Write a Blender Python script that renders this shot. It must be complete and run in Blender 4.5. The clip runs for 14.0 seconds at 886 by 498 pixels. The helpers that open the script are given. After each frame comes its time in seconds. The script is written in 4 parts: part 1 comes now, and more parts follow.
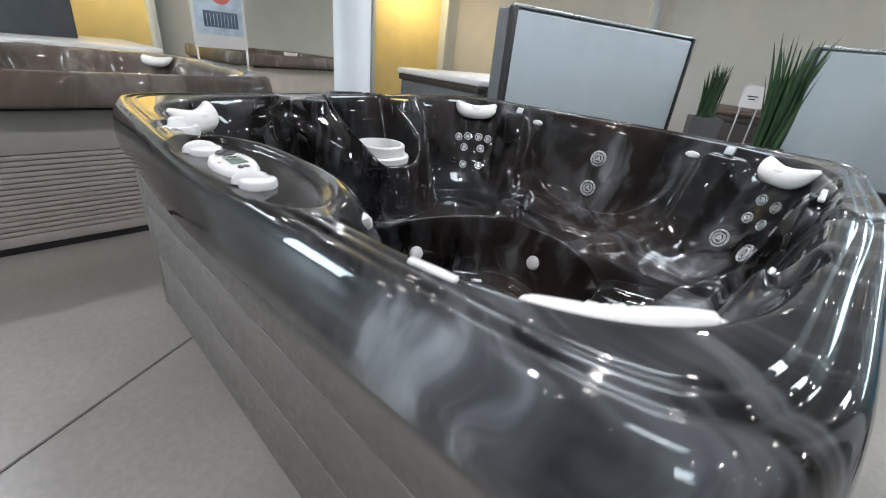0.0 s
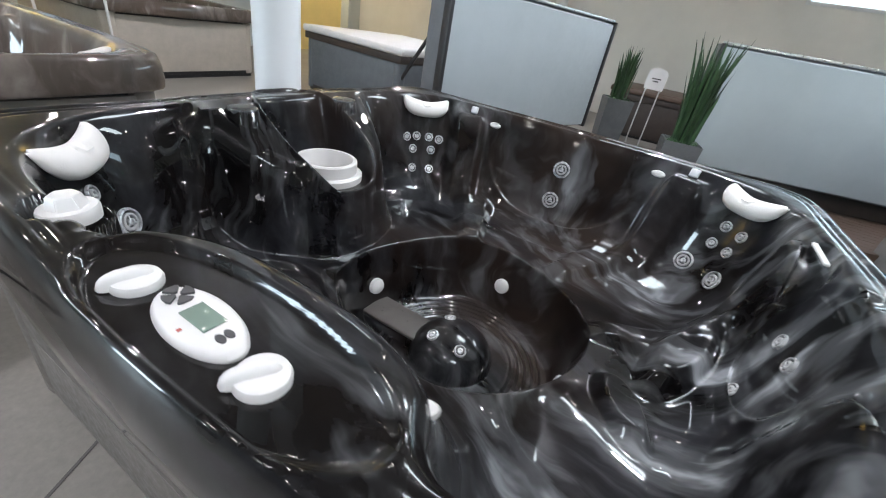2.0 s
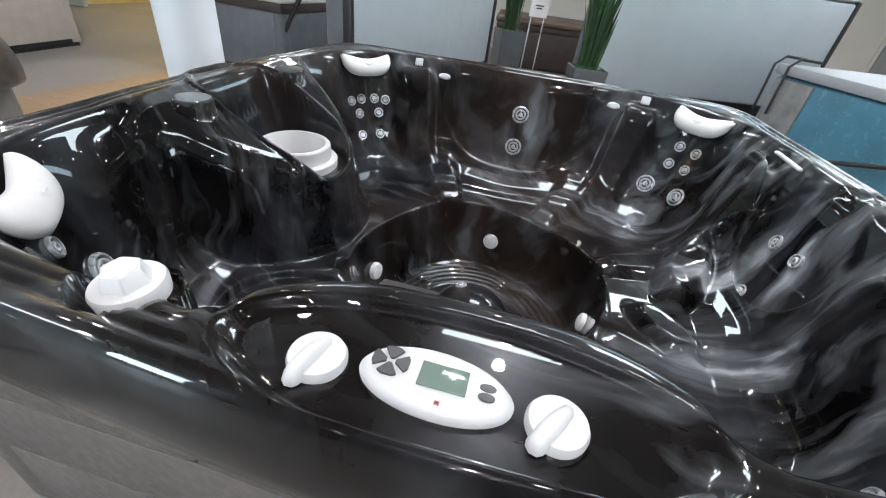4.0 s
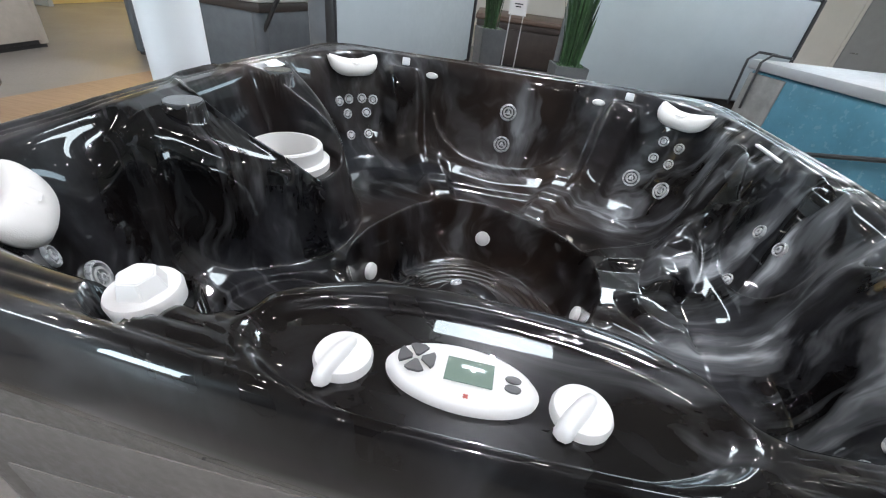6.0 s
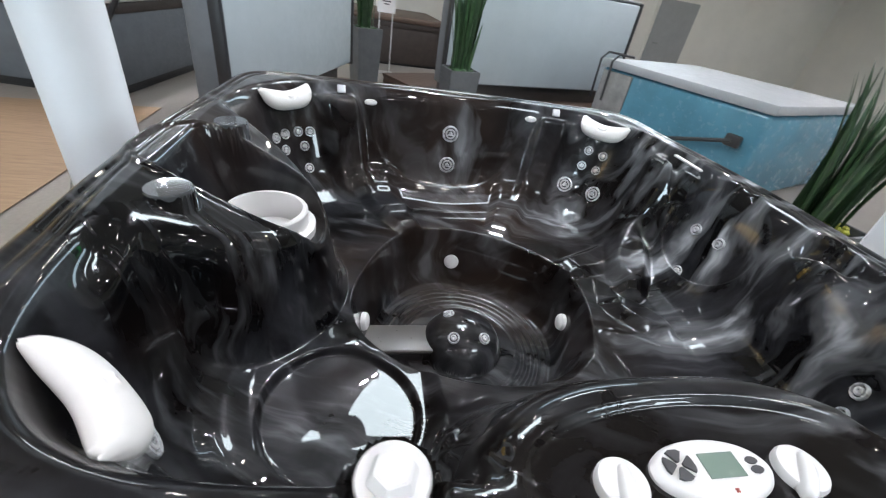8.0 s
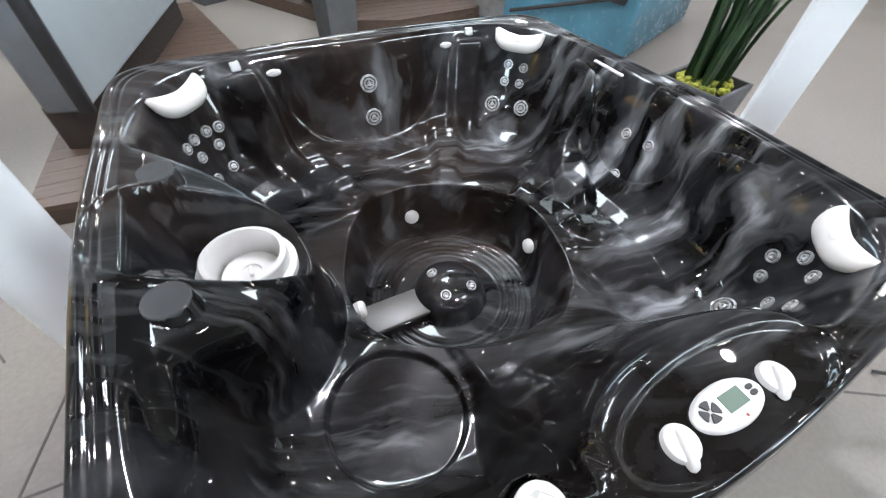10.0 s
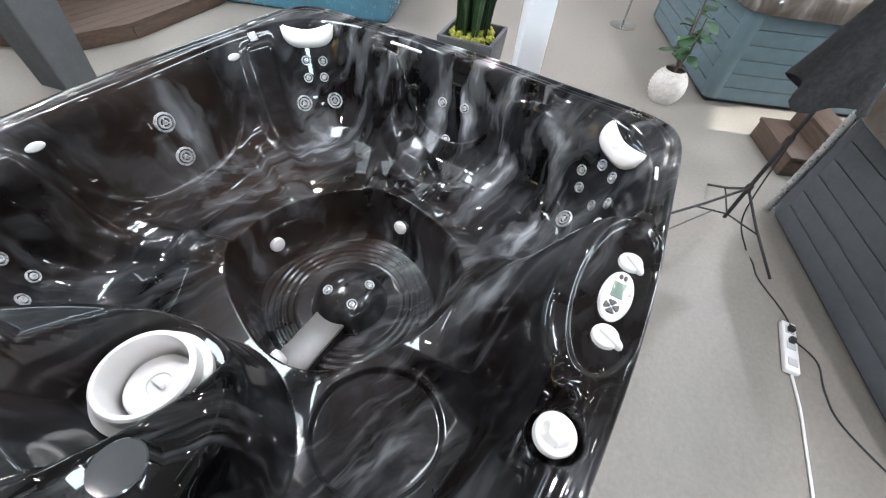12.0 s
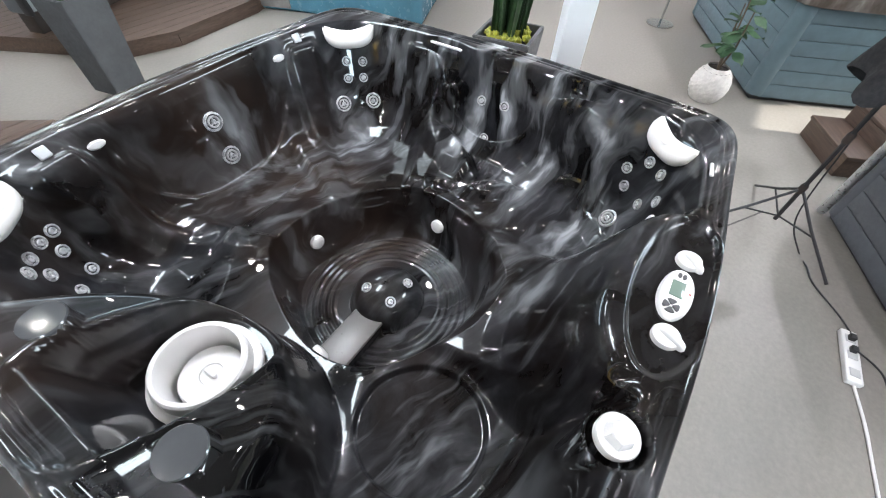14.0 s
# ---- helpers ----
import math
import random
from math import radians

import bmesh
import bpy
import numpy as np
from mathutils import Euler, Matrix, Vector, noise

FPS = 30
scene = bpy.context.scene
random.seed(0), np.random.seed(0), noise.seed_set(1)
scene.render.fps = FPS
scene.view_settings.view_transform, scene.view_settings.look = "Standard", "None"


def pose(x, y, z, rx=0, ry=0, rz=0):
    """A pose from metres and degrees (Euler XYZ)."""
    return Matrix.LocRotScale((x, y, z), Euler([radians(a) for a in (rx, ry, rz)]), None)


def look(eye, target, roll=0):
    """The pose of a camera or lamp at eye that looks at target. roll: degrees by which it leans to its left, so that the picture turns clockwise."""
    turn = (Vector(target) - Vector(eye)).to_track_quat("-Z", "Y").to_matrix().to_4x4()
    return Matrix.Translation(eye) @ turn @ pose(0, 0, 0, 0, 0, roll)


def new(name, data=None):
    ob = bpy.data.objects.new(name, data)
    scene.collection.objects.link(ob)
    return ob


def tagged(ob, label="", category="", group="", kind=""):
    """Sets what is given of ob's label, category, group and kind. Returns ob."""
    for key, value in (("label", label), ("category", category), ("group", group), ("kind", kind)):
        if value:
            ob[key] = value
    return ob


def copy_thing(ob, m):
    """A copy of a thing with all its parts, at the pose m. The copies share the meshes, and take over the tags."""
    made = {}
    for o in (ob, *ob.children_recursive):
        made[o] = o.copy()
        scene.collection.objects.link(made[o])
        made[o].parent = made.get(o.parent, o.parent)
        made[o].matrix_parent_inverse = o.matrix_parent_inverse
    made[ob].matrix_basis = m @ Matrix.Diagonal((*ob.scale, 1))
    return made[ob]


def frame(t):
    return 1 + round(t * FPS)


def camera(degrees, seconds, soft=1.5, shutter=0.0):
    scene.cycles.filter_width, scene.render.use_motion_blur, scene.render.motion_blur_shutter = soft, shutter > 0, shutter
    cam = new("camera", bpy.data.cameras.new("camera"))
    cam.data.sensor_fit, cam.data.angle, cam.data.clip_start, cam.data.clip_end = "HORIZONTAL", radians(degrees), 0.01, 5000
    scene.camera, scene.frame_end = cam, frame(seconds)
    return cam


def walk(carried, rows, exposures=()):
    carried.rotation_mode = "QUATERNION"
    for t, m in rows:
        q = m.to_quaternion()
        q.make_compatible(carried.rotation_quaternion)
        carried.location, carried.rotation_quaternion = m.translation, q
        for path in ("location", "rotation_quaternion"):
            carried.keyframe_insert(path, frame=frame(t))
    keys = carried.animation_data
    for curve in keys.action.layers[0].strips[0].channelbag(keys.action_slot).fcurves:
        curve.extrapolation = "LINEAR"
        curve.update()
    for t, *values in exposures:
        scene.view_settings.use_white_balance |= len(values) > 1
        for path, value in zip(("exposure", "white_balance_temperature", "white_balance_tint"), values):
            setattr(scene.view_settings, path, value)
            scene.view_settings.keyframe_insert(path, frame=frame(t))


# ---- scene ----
cam = camera(95.0, 14.0, soft=1.1, shutter=0.4)
PATH = [
    (0, 1.0301, -1.4376, 1.2625, 64.363, -5.460, 44.593),
    (0.5, 1.0027, -1.3467, 1.3847, 61.718, -7.427, 45.357),
    (1, 0.8801, -1.3400, 1.4413, 62.252, -9.301, 39.171),
    (1.5, 0.7136, -1.3686, 1.4499, 61.550, -8.636, 31.492),
    (2, 0.5292, -1.3358, 1.4308, 60.211, -9.476, 32.030),
    (2.5, 0.3576, -1.3100, 1.4111, 58.369, -8.386, 27.026),
    (3, 0.2346, -1.3306, 1.3919, 56.240, -7.672, 23.478),
    (3.5, 0.1247, -1.3838, 1.4001, 55.567, -6.478, 17.469),
    (3.7, 0.0915, -1.4062, 1.4082, 55.644, -6.653, 15.236),
    (6, 0.0252, -1.4383, 1.4084, 55.816, -6.576, 11.135),
    (6.5, -0.0328, -1.4357, 1.4125, 57.403, -7.679, 9.212),
    (7, -0.1511, -1.4265, 1.4179, 58.957, -8.324, 9.151),
    (7.5, -0.3242, -1.3805, 1.4251, 57.527, -10.244, 1.062),
    (7.7, -0.3993, -1.3663, 1.4632, 57.558, -9.538, -3.324),
    (9.8, -0.7033, -1.1264, 1.7601, 43.641, -4.489, -25.060),
    (10, -0.6957, -1.1042, 1.8058, 43.270, -2.394, -27.723),
    (10.5, -0.7273, -1.0095, 1.8715, 38.857, -3.346, -34.934),
    (11, -0.7870, -0.9438, 1.9050, 38.314, -2.541, -43.544),
    (11.5, -0.8200, -0.9366, 1.9352, 39.702, -2.551, -54.127),
    (12, -0.8530, -0.9235, 1.9598, 40.298, -3.980, -59.941),
    (12.5, -0.8874, -0.9253, 1.9540, 40.205, -3.816, -60.944),
    (13, -0.8891, -0.8940, 1.9223, 39.813, -1.523, -58.933),
    (13.5, -0.8877, -0.8750, 1.9176, 39.997, -1.423, -57.553),
    (14, -0.9008, -0.8622, 1.9239, 40.742, -1.884, -57.311),
]
walk(cam, [(t, pose(x, y, z, rx, ry, rz)) for t, x, y, z, rx, ry, rz in PATH],
     exposures=((0.0, 1.02), (3.7, 1.12), (7.7, 1.15), (9.8, 1.40), (14.0, 1.53)))

# ---- light ----
world = bpy.data.worlds.new("daylight")
scene.world = world
world.use_nodes = True
wn = world.node_tree.nodes
sky = wn.new("ShaderNodeTexSky")
sky.sky_type, sky.sun_disc = "NISHITA", False
sky.sun_elevation, sky.sun_rotation = radians(25), radians(156)
world.node_tree.links.new(sky.outputs[0], wn["Background"].inputs[0])
wn["Background"].inputs[1].default_value = 0.15


def lamp(name, kind, energy, colour, m, size=1.0, size_y=None, angle=None):
    d = bpy.data.lights.new(name, kind)
    d.energy, d.color = energy, colour
    if kind == "AREA":
        d.size = size
        if size_y:
            d.shape, d.size_y = "RECTANGLE", size_y
    if kind == "SUN":
        d.angle = angle
    ob = new(name, d)
    ob.matrix_world = m
    return ob


ROOM = (-9.5, 12.0, -8.0, 9.8, 3.6)  # x0, x1, y0, y1, ceiling
lamp("sun", "SUN", 5.0, (1.0, 0.95, 0.86), look((3.45 + 0.40 * 8, -1.75 - 0.92 * 8, 0.47 * 8), (3.45, -1.75, 0.0)), angle=radians(0.5))
# bluish daylight fill inside the unseen south windows; the west one only backs its lamp
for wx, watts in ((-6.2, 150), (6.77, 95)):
    lamp("window_fill", "AREA", watts, (0.68, 0.87, 1.0), look((wx, -7.8, 1.9), (wx * 0.3, 0, 1.2)), 1.7, 2.4)
lamp("clerestory_daylight", "AREA", 34, (0.66, 0.87, 1.0), look((4.5, 9.6, 3.0), (2.5, 0, 0.6)), 5.6, 0.6)


# ---- materials ----
def material(name):
    m = bpy.data.materials.new(name)
    m.use_nodes = True
    return m, m.node_tree.nodes, m.node_tree.links, m.node_tree.nodes["Principled BSDF"]


def ramp(n, stops, mode="LINEAR"):
    r = n.new("ShaderNodeValToRGB")
    e = r.color_ramp.elements
    r.color_ramp.interpolation = mode
    while len(e) < len(stops):
        e.new(0.5)
    for el, (p, c) in zip(e, stops):
        el.position = p
        el.color = (*c, 1) if isinstance(c, tuple) else (c, c, c, 1)
    return r


def tex_noise(n, l, scale, detail=4, rough=0.55, vec=None, distort=0.0):
    t = n.new("ShaderNodeTexNoise")
    t.inputs["Scale"].default_value, t.inputs["Detail"].default_value = scale, detail
    t.inputs["Roughness"].default_value, t.inputs["Distortion"].default_value = rough, distort
    if vec is not None:
        l.new(vec, t.inputs["Vector"])
    return t


def mix(n, l, fac, a, b, mode="MIX"):
    m = n.new("ShaderNodeMix")
    m.data_type, m.blend_type = "RGBA", mode
    for sock, v in ((m.inputs[0], fac), (m.inputs[6], a), (m.inputs[7], b)):
        if hasattr(v, "is_linked"):
            l.new(v, sock)
        elif isinstance(v, tuple):
            sock.default_value = (*v, 1)
        else:
            sock.default_value = v
    return m.outputs[2]


def bump(n, l, b, height, strength, dist):
    k = n.new("ShaderNodeBump")
    k.inputs["Strength"].default_value, k.inputs["Distance"].default_value = strength, dist
    l.new(height, k.inputs["Height"])
    l.new(k.outputs[0], b.inputs["Normal"])


def plain(name, colour, rough=0.5, metal=0.0, vary=0.12, scale=6.0, grain=0.0, grain_scale=250.0, coat=0.0, emit=0.0):
    """Paint, plastic or metal with large stains and a fine grain."""
    m, n, l, b = material(name)
    co = n.new("ShaderNodeTexCoord").outputs["Object"]
    big = tex_noise(n, l, scale, 5, 0.6, co)
    lo = tuple(c * (1 - vary) for c in colour)
    hi = tuple(min(1, c * (1 + vary)) for c in colour)
    r = ramp(n, [(0.3, lo), (0.7, hi)])
    l.new(big.outputs[0], r.inputs[0])
    l.new(r.outputs[0], b.inputs["Base Color"])
    rr = ramp(n, [(0.3, max(0.02, rough * 0.8)), (0.7, min(1, rough * 1.2))])
    fine = tex_noise(n, l, scale * 7, 4, 0.6, co)
    l.new(fine.outputs[0], rr.inputs[0])
    l.new(rr.outputs[0], b.inputs["Roughness"])
    b.inputs["Metallic"].default_value = metal
    b.inputs["Coat Weight"].default_value = coat
    if grain:
        g = tex_noise(n, l, grain_scale, 3, 0.6, co)
        bump(n, l, b, g.outputs[0], grain, 0.002)
    if emit:
        b.inputs["Emission Color"].default_value = (*colour, 1)
        b.inputs["Emission Strength"].default_value = emit
    return m


def marble(name, dark, cloud, white, brown, wisp=1.0, edge=0.0):
    """Cast acrylic with drifting pearl wisps under a clear gloss."""
    m, n, l, b = material(name)
    co = n.new("ShaderNodeTexCoord").outputs["Object"]
    mp = n.new("ShaderNodeMapping")
    mp.inputs["Scale"].default_value = (1.0, 1.35, 0.85)
    mp.inputs["Rotation"].default_value = (0.3, 0.2, 0.5)
    l.new(co, mp.inputs["Vector"])
    warp = tex_noise(n, l, 1.7, 3, 0.5, mp.outputs[0])
    add = n.new("ShaderNodeVectorMath")
    add.operation = "MULTIPLY_ADD"
    add.inputs[1].default_value = (0.5, 0.5, 0.5)
    l.new(warp.outputs["Color"], add.inputs[0])
    l.new(mp.outputs[0], add.inputs[2])
    streak = n.new("ShaderNodeMapping")
    streak.inputs["Scale"].default_value = (1.6, 5.2, 1.9)
    streak.inputs["Rotation"].default_value = (0.2, 0.5, 0.9)
    l.new(add.outputs[0], streak.inputs["Vector"])
    w1 = tex_noise(n, l, 1.35, 4, 0.5, streak.outputs[0], 0.3)
    r1 = ramp(n, [(0.48, 0.0), (0.58, 0.14), (0.76, 1.0)], "EASE")
    l.new(w1.outputs[0], r1.inputs[0])
    mask = tex_noise(n, l, 1.25, 3, 0.5, co)
    rm = ramp(n, [(0.46, 0.05), (0.68, 0.8)])
    l.new(mask.outputs[0], rm.inputs[0])
    # the pour is paler along one side
    sep = n.new("ShaderNodeSeparateXYZ")
    l.new(co, sep.inputs[0])
    pale = n.new("ShaderNodeMapRange")
    pale.inputs[1].default_value, pale.inputs[2].default_value, pale.inputs[4].default_value = 0.45, 1.10, edge
    l.new(sep.outputs[0], pale.inputs[0])
    calm = n.new("ShaderNodeMapRange")
    calm.inputs[1].default_value, calm.inputs[2].default_value, calm.inputs[3].default_value = -1.1, -0.85, 0.2 if edge else 1.0
    l.new(sep.outputs[1], calm.inputs[0])
    thin = n.new("ShaderNodeMath")
    thin.operation = "MULTIPLY"
    l.new(rm.outputs[0], thin.inputs[0])
    l.new(calm.outputs[0], thin.inputs[1])
    both = n.new("ShaderNodeMath")
    both.operation = "ADD"
    l.new(thin.outputs[0], both.inputs[0])
    l.new(pale.outputs[0], both.inputs[1])
    mul = n.new("ShaderNodeMath")
    mul.operation = "MULTIPLY"
    l.new(r1.outputs[0], mul.inputs[0])
    l.new(both.outputs[0], mul.inputs[1])
    haze = tex_noise(n, l, 2.6, 6, 0.6, add.outputs[0], 0.4)
    rh = ramp(n, [(0.46, dark), (0.68, cloud)])
    l.new(haze.outputs[0], rh.inputs[0])
    bm_ = tex_noise(n, l, 1.1, 4, 0.55, add.outputs[0])
    rb = ramp(n, [(0.42, 0.0), (0.62, 0.9)])
    l.new(bm_.outputs[0], rb.inputs[0])
    # the brown tint gathers towards the back seat
    warm = n.new("ShaderNodeMapRange")
    warm.inputs[1].default_value, warm.inputs[2].default_value, warm.inputs[3].default_value = -0.7, 0.3, 0.15 if edge else 1.0
    l.new(sep.outputs[1], warm.inputs[0])
    cool = n.new("ShaderNodeMapRange")
    cool.inputs[1].default_value, cool.inputs[2].default_value, cool.inputs[3].default_value, cool.inputs[4].default_value = 0.4, 0.85, 1.0, 0.15 if edge else 1.0
    l.new(sep.outputs[0], cool.inputs[0])
    spread = n.new("ShaderNodeMath")
    spread.operation = "MULTIPLY"
    l.new(warm.outputs[0], spread.inputs[0])
    l.new(cool.outputs[0], spread.inputs[1])
    tint = n.new("ShaderNodeMath")
    tint.operation = "MULTIPLY"
    l.new(rb.outputs[0], tint.inputs[0])
    l.new(spread.outputs[0], tint.inputs[1])
    c1 = mix(n, l, tint.outputs[0], rh.outputs[0], brown)
    gain = n.new("ShaderNodeMath")
    gain.operation, gain.inputs[1].default_value, gain.use_clamp = "MULTIPLY", wisp, True
    l.new(mul.outputs[0], gain.inputs[0])
    c2 = mix(n, l, gain.outputs[0], c1, white)
    # fine drawn-out threads of pearl
    thread = n.new("ShaderNodeMapping")
    thread.inputs["Scale"].default_value = (1.6, 11.0, 3.0)
    thread.inputs["Rotation"].default_value = (0.5, 0.3, 0.7)
    l.new(add.outputs[0], thread.inputs["Vector"])
    w2 = tex_noise(n, l, 1.3, 3.5, 0.5, thread.outputs[0], 0.3)
    r2 = ramp(n, [(0.50, 0.0), (0.74, 0.22)], "EASE")
    l.new(w2.outputs[0], r2.inputs[0])
    veil = tex_noise(n, l, 2.3, 3, 0.5, co)
    rv = ramp(n, [(0.42, 0.1), (0.66, 1.0)])
    l.new(veil.outputs[0], rv.inputs[0])
    fade = n.new("ShaderNodeMath")
    fade.operation = "MULTIPLY"
    l.new(r2.outputs[0], fade.inputs[0])
    l.new(rv.outputs[0], fade.inputs[1])
    c2 = mix(n, l, fade.outputs[0], c2, white)
    l.new(c2, b.inputs["Base Color"])
    b.inputs["Roughness"].default_value = 0.3
    b.inputs["Specular IOR Level"].default_value = 0.085
    b.inputs["Coat Weight"].default_value = 1.0
    b.inputs["Coat IOR"].default_value = 1.45
    b.inputs["Coat Roughness"].default_value = 0.016
    w = tex_noise(n, l, 9.0, 2, 0.4, co)
    bump(n, l, b, w.outputs[0], 0.07, 0.01)
    return m


def concrete(name, base, scale=0.8):
    m, n, l, b = material(name)
    co = n.new("ShaderNodeTexCoord").outputs["Object"]
    a = tex_noise(n, l, scale, 6, 0.62, co, 0.3)
    f = tex_noise(n, l, 38, 5, 0.65, co)
    r = ramp(n, [(0.30, tuple(c * 0.78 for c in base)), (0.52, base), (0.72, tuple(min(1, c * 1.16) for c in base))])
    l.new(a.outputs[0], r.inputs[0])
    rf = ramp(n, [(0.3, 0.82), (0.7, 1.0)])
    l.new(f.outputs[0], rf.inputs[0])
    l.new(mix(n, l, 1.0, r.outputs[0], rf.outputs[0], "MULTIPLY"), b.inputs["Base Color"])
    rr = ramp(n, [(0.3, 0.32), (0.7, 0.6)])
    l.new(a.outputs[0], rr.inputs[0])
    l.new(rr.outputs[0], b.inputs["Roughness"])
    bump(n, l, b, f.outputs[0], 0.15, 0.003)
    return m


def wood(name, lo, hi, along=(1, 12, 12), rough=0.5):
    m, n, l, b = material(name)
    co = n.new("ShaderNodeTexCoord").outputs["Object"]
    mp = n.new("ShaderNodeMapping")
    mp.inputs["Scale"].default_value = along
    l.new(co, mp.inputs["Vector"])
    g = tex_noise(n, l, 4.0, 7, 0.65, mp.outputs[0], 0.6)
    r = ramp(n, [(0.3, lo), (0.7, hi)])
    l.new(g.outputs[0], r.inputs[0])
    ob_ = n.new("ShaderNodeObjectInfo")
    v = ramp(n, [(0.0, 0.82), (1.0, 1.1)])
    l.new(ob_.outputs["Random"], v.inputs[0])
    l.new(mix(n, l, 1.0, r.outputs[0], v.outputs[0], "MULTIPLY"), b.inputs["Base Color"])
    b.inputs["Roughness"].default_value = rough
    bump(n, l, b, g.outputs[0], 0.25, 0.003)
    return m


def leafy(name, lo, hi):
    m, n, l, b = material(name)
    co = n.new("ShaderNodeTexCoord").outputs["Object"]
    g = tex_noise(n, l, 14, 4, 0.6, co)
    isl = n.new("ShaderNodeNewGeometry").outputs["Random Per Island"]
    r = ramp(n, [(0.25, lo), (0.75, hi)])
    l.new(g.outputs[0], r.inputs[0])
    v = ramp(n, [(0.0, 0.6), (1.0, 1.3)])
    l.new(isl, v.inputs[0])
    l.new(mix(n, l, 1.0, r.outputs[0], v.outputs[0], "MULTIPLY"), b.inputs["Base Color"])
    b.inputs["Roughness"].default_value = 0.42
    return m


# blue-grey cloud and wisp strength also stand in for sheen on the gloss
M_ACRYL = marble("black_pearl_acrylic", (0.0006, 0.0006, 0.0009), (0.0215, 0.0225, 0.0265), (0.36, 0.38, 0.40), (0.0235, 0.0155, 0.0120), 1.0, edge=1.25)
M_ACRYL_BROWN = marble("brown_pearl_acrylic", (0.08, 0.065, 0.055), (0.20, 0.17, 0.15), (0.62, 0.58, 0.54), (0.10, 0.075, 0.06))
M_SKIRT = plain("taupe_cabinet_panel", (0.136, 0.119, 0.106), 0.55, vary=0.10, grain=0.3)
M_SKIRT_LIGHT = plain("warm_grey_cabinet_panel", (0.27, 0.245, 0.22), 0.55, vary=0.10, grain=0.3)
M_SLATE = plain("slate_cabinet_panel", (0.075, 0.082, 0.092), 0.5, vary=0.14, grain=0.3)
M_SLATE_LIGHT = plain("grey_cabinet_panel", (0.105, 0.118, 0.13), 0.5, vary=0.12, grain=0.3)
# slate boards with blue daylight tinted into the base colour
M_SLATE_DAYLIT = plain("daylight_tinted_slate_panel", (0.115, 0.17, 0.195), 0.45, vary=0.12, grain=0.3)
M_LENS_PALE = plain("frosted_light_lens", (0.50, 0.52, 0.54), 0.3, vary=0.04)
M_TAN = plain("oatmeal_cabinet_panel", (0.44, 0.40, 0.34), 0.6, vary=0.08, grain=0.3)
M_WHITE = plain("white_plastic", (0.64, 0.635, 0.625), 0.35, vary=0.03, grain=0.05)
M_PILLOW = plain("soft_white_pillow_foam", (0.70, 0.69, 0.665), 0.55, vary=0.04, grain=0.2, grain_scale=420)
M_GREYPL = plain("grey_plastic", (0.42, 0.42, 0.42), 0.35, vary=0.06)
M_CHROME = plain("brushed_steel", (0.62, 0.63, 0.64), 0.22, metal=1.0, vary=0.06)
M_BLACKPL = plain("black_plastic", (0.02, 0.02, 0.022), 0.45, vary=0.15)
M_BUTTON = plain("charcoal_rubber_button", (0.055, 0.055, 0.058), 0.5, vary=0.1)
M_LCD = plain("green_lcd_glass", (0.155, 0.21, 0.175), 0.12, vary=0.05, coat=0.8)
M_RED = plain("red_print", (0.50, 0.12, 0.10), 0.5, vary=0.05)
M_CONC = concrete("polished_concrete", (0.236, 0.219, 0.196))
M_JOINT = plain("dark_joint_filler", (0.09, 0.085, 0.08), 0.9)
M_WALL = plain("warm_grey_wall_paint", (0.70, 0.67, 0.62), 0.7, vary=0.05, scale=1.5, grain=0.2)
M_WALL_DARK = plain("unseen_charcoal_wall_paint", (0.12, 0.12, 0.125), 0.7, vary=0.06, scale=1.5, grain=0.2)
M_WALL_BLUE = plain("cool_grey_wall_paint", (0.58, 0.61, 0.61), 0.7, vary=0.05, scale=1.5, grain=0.2)
M_CEIL = plain("ceiling_paint", (0.24, 0.235, 0.22), 0.8, vary=0.06, scale=1.0)
M_YELLOW = plain("yellow_wall_paint", (0.85, 0.66, 0.28), 0.6, vary=0.06, scale=1.5)
M_COLUMN = plain("white_column_paint", (0.74, 0.77, 0.79), 0.45, vary=0.04, scale=2.0, grain=0.15)
M_COVER = plain("pale_grey_vinyl_cover", (0.33, 0.372, 0.392), 0.5, vary=0.05, scale=2.0, grain=0.25)
M_COVER_EDGE = plain("dark_grey_vinyl_edge", (0.13, 0.14, 0.15), 0.55, vary=0.1, grain=0.25)
M_COVER_TOP = plain("grey_vinyl_cover", (0.30, 0.315, 0.325), 0.5, vary=0.06, scale=2.0, grain=0.25)
M_FILM = plain("crumpled_clear_film", (0.20, 0.20, 0.195), 0.22, vary=0.30, scale=5.0, grain=0.3, grain_scale=7)
M_COVER_BLUE = plain("blue_wrap_film", (0.075, 0.21, 0.29), 0.25, vary=0.22, scale=2.0, grain=0.25, grain_scale=9)
M_DARKBROWN = plain("espresso_band", (0.035, 0.026, 0.022), 0.5, vary=0.2)
M_DECK = wood("brown_deck_board", (0.055, 0.035, 0.026), (0.12, 0.078, 0.056))
M_TANFLOOR = wood("tan_floor_board", (0.22, 0.14, 0.08), (0.34, 0.23, 0.14))
M_POT = plain("dark_grey_planter", (0.085, 0.09, 0.095), 0.6, vary=0.15, grain=0.3)
M_LEAF = leafy("snake_plant_leaf", (0.012, 0.034, 0.014), (0.042, 0.095, 0.034))
M_FIG = leafy("fig_leaf", (0.018, 0.05, 0.022), (0.06, 0.14, 0.06))
M_MOSS = leafy("yellow_green_moss", (0.12, 0.16, 0.02), (0.42, 0.40, 0.05))
M_BASKET = plain("white_woven_basket", (0.62, 0.59, 0.55), 0.8, vary=0.15, scale=25, grain=0.5, grain_scale=90)
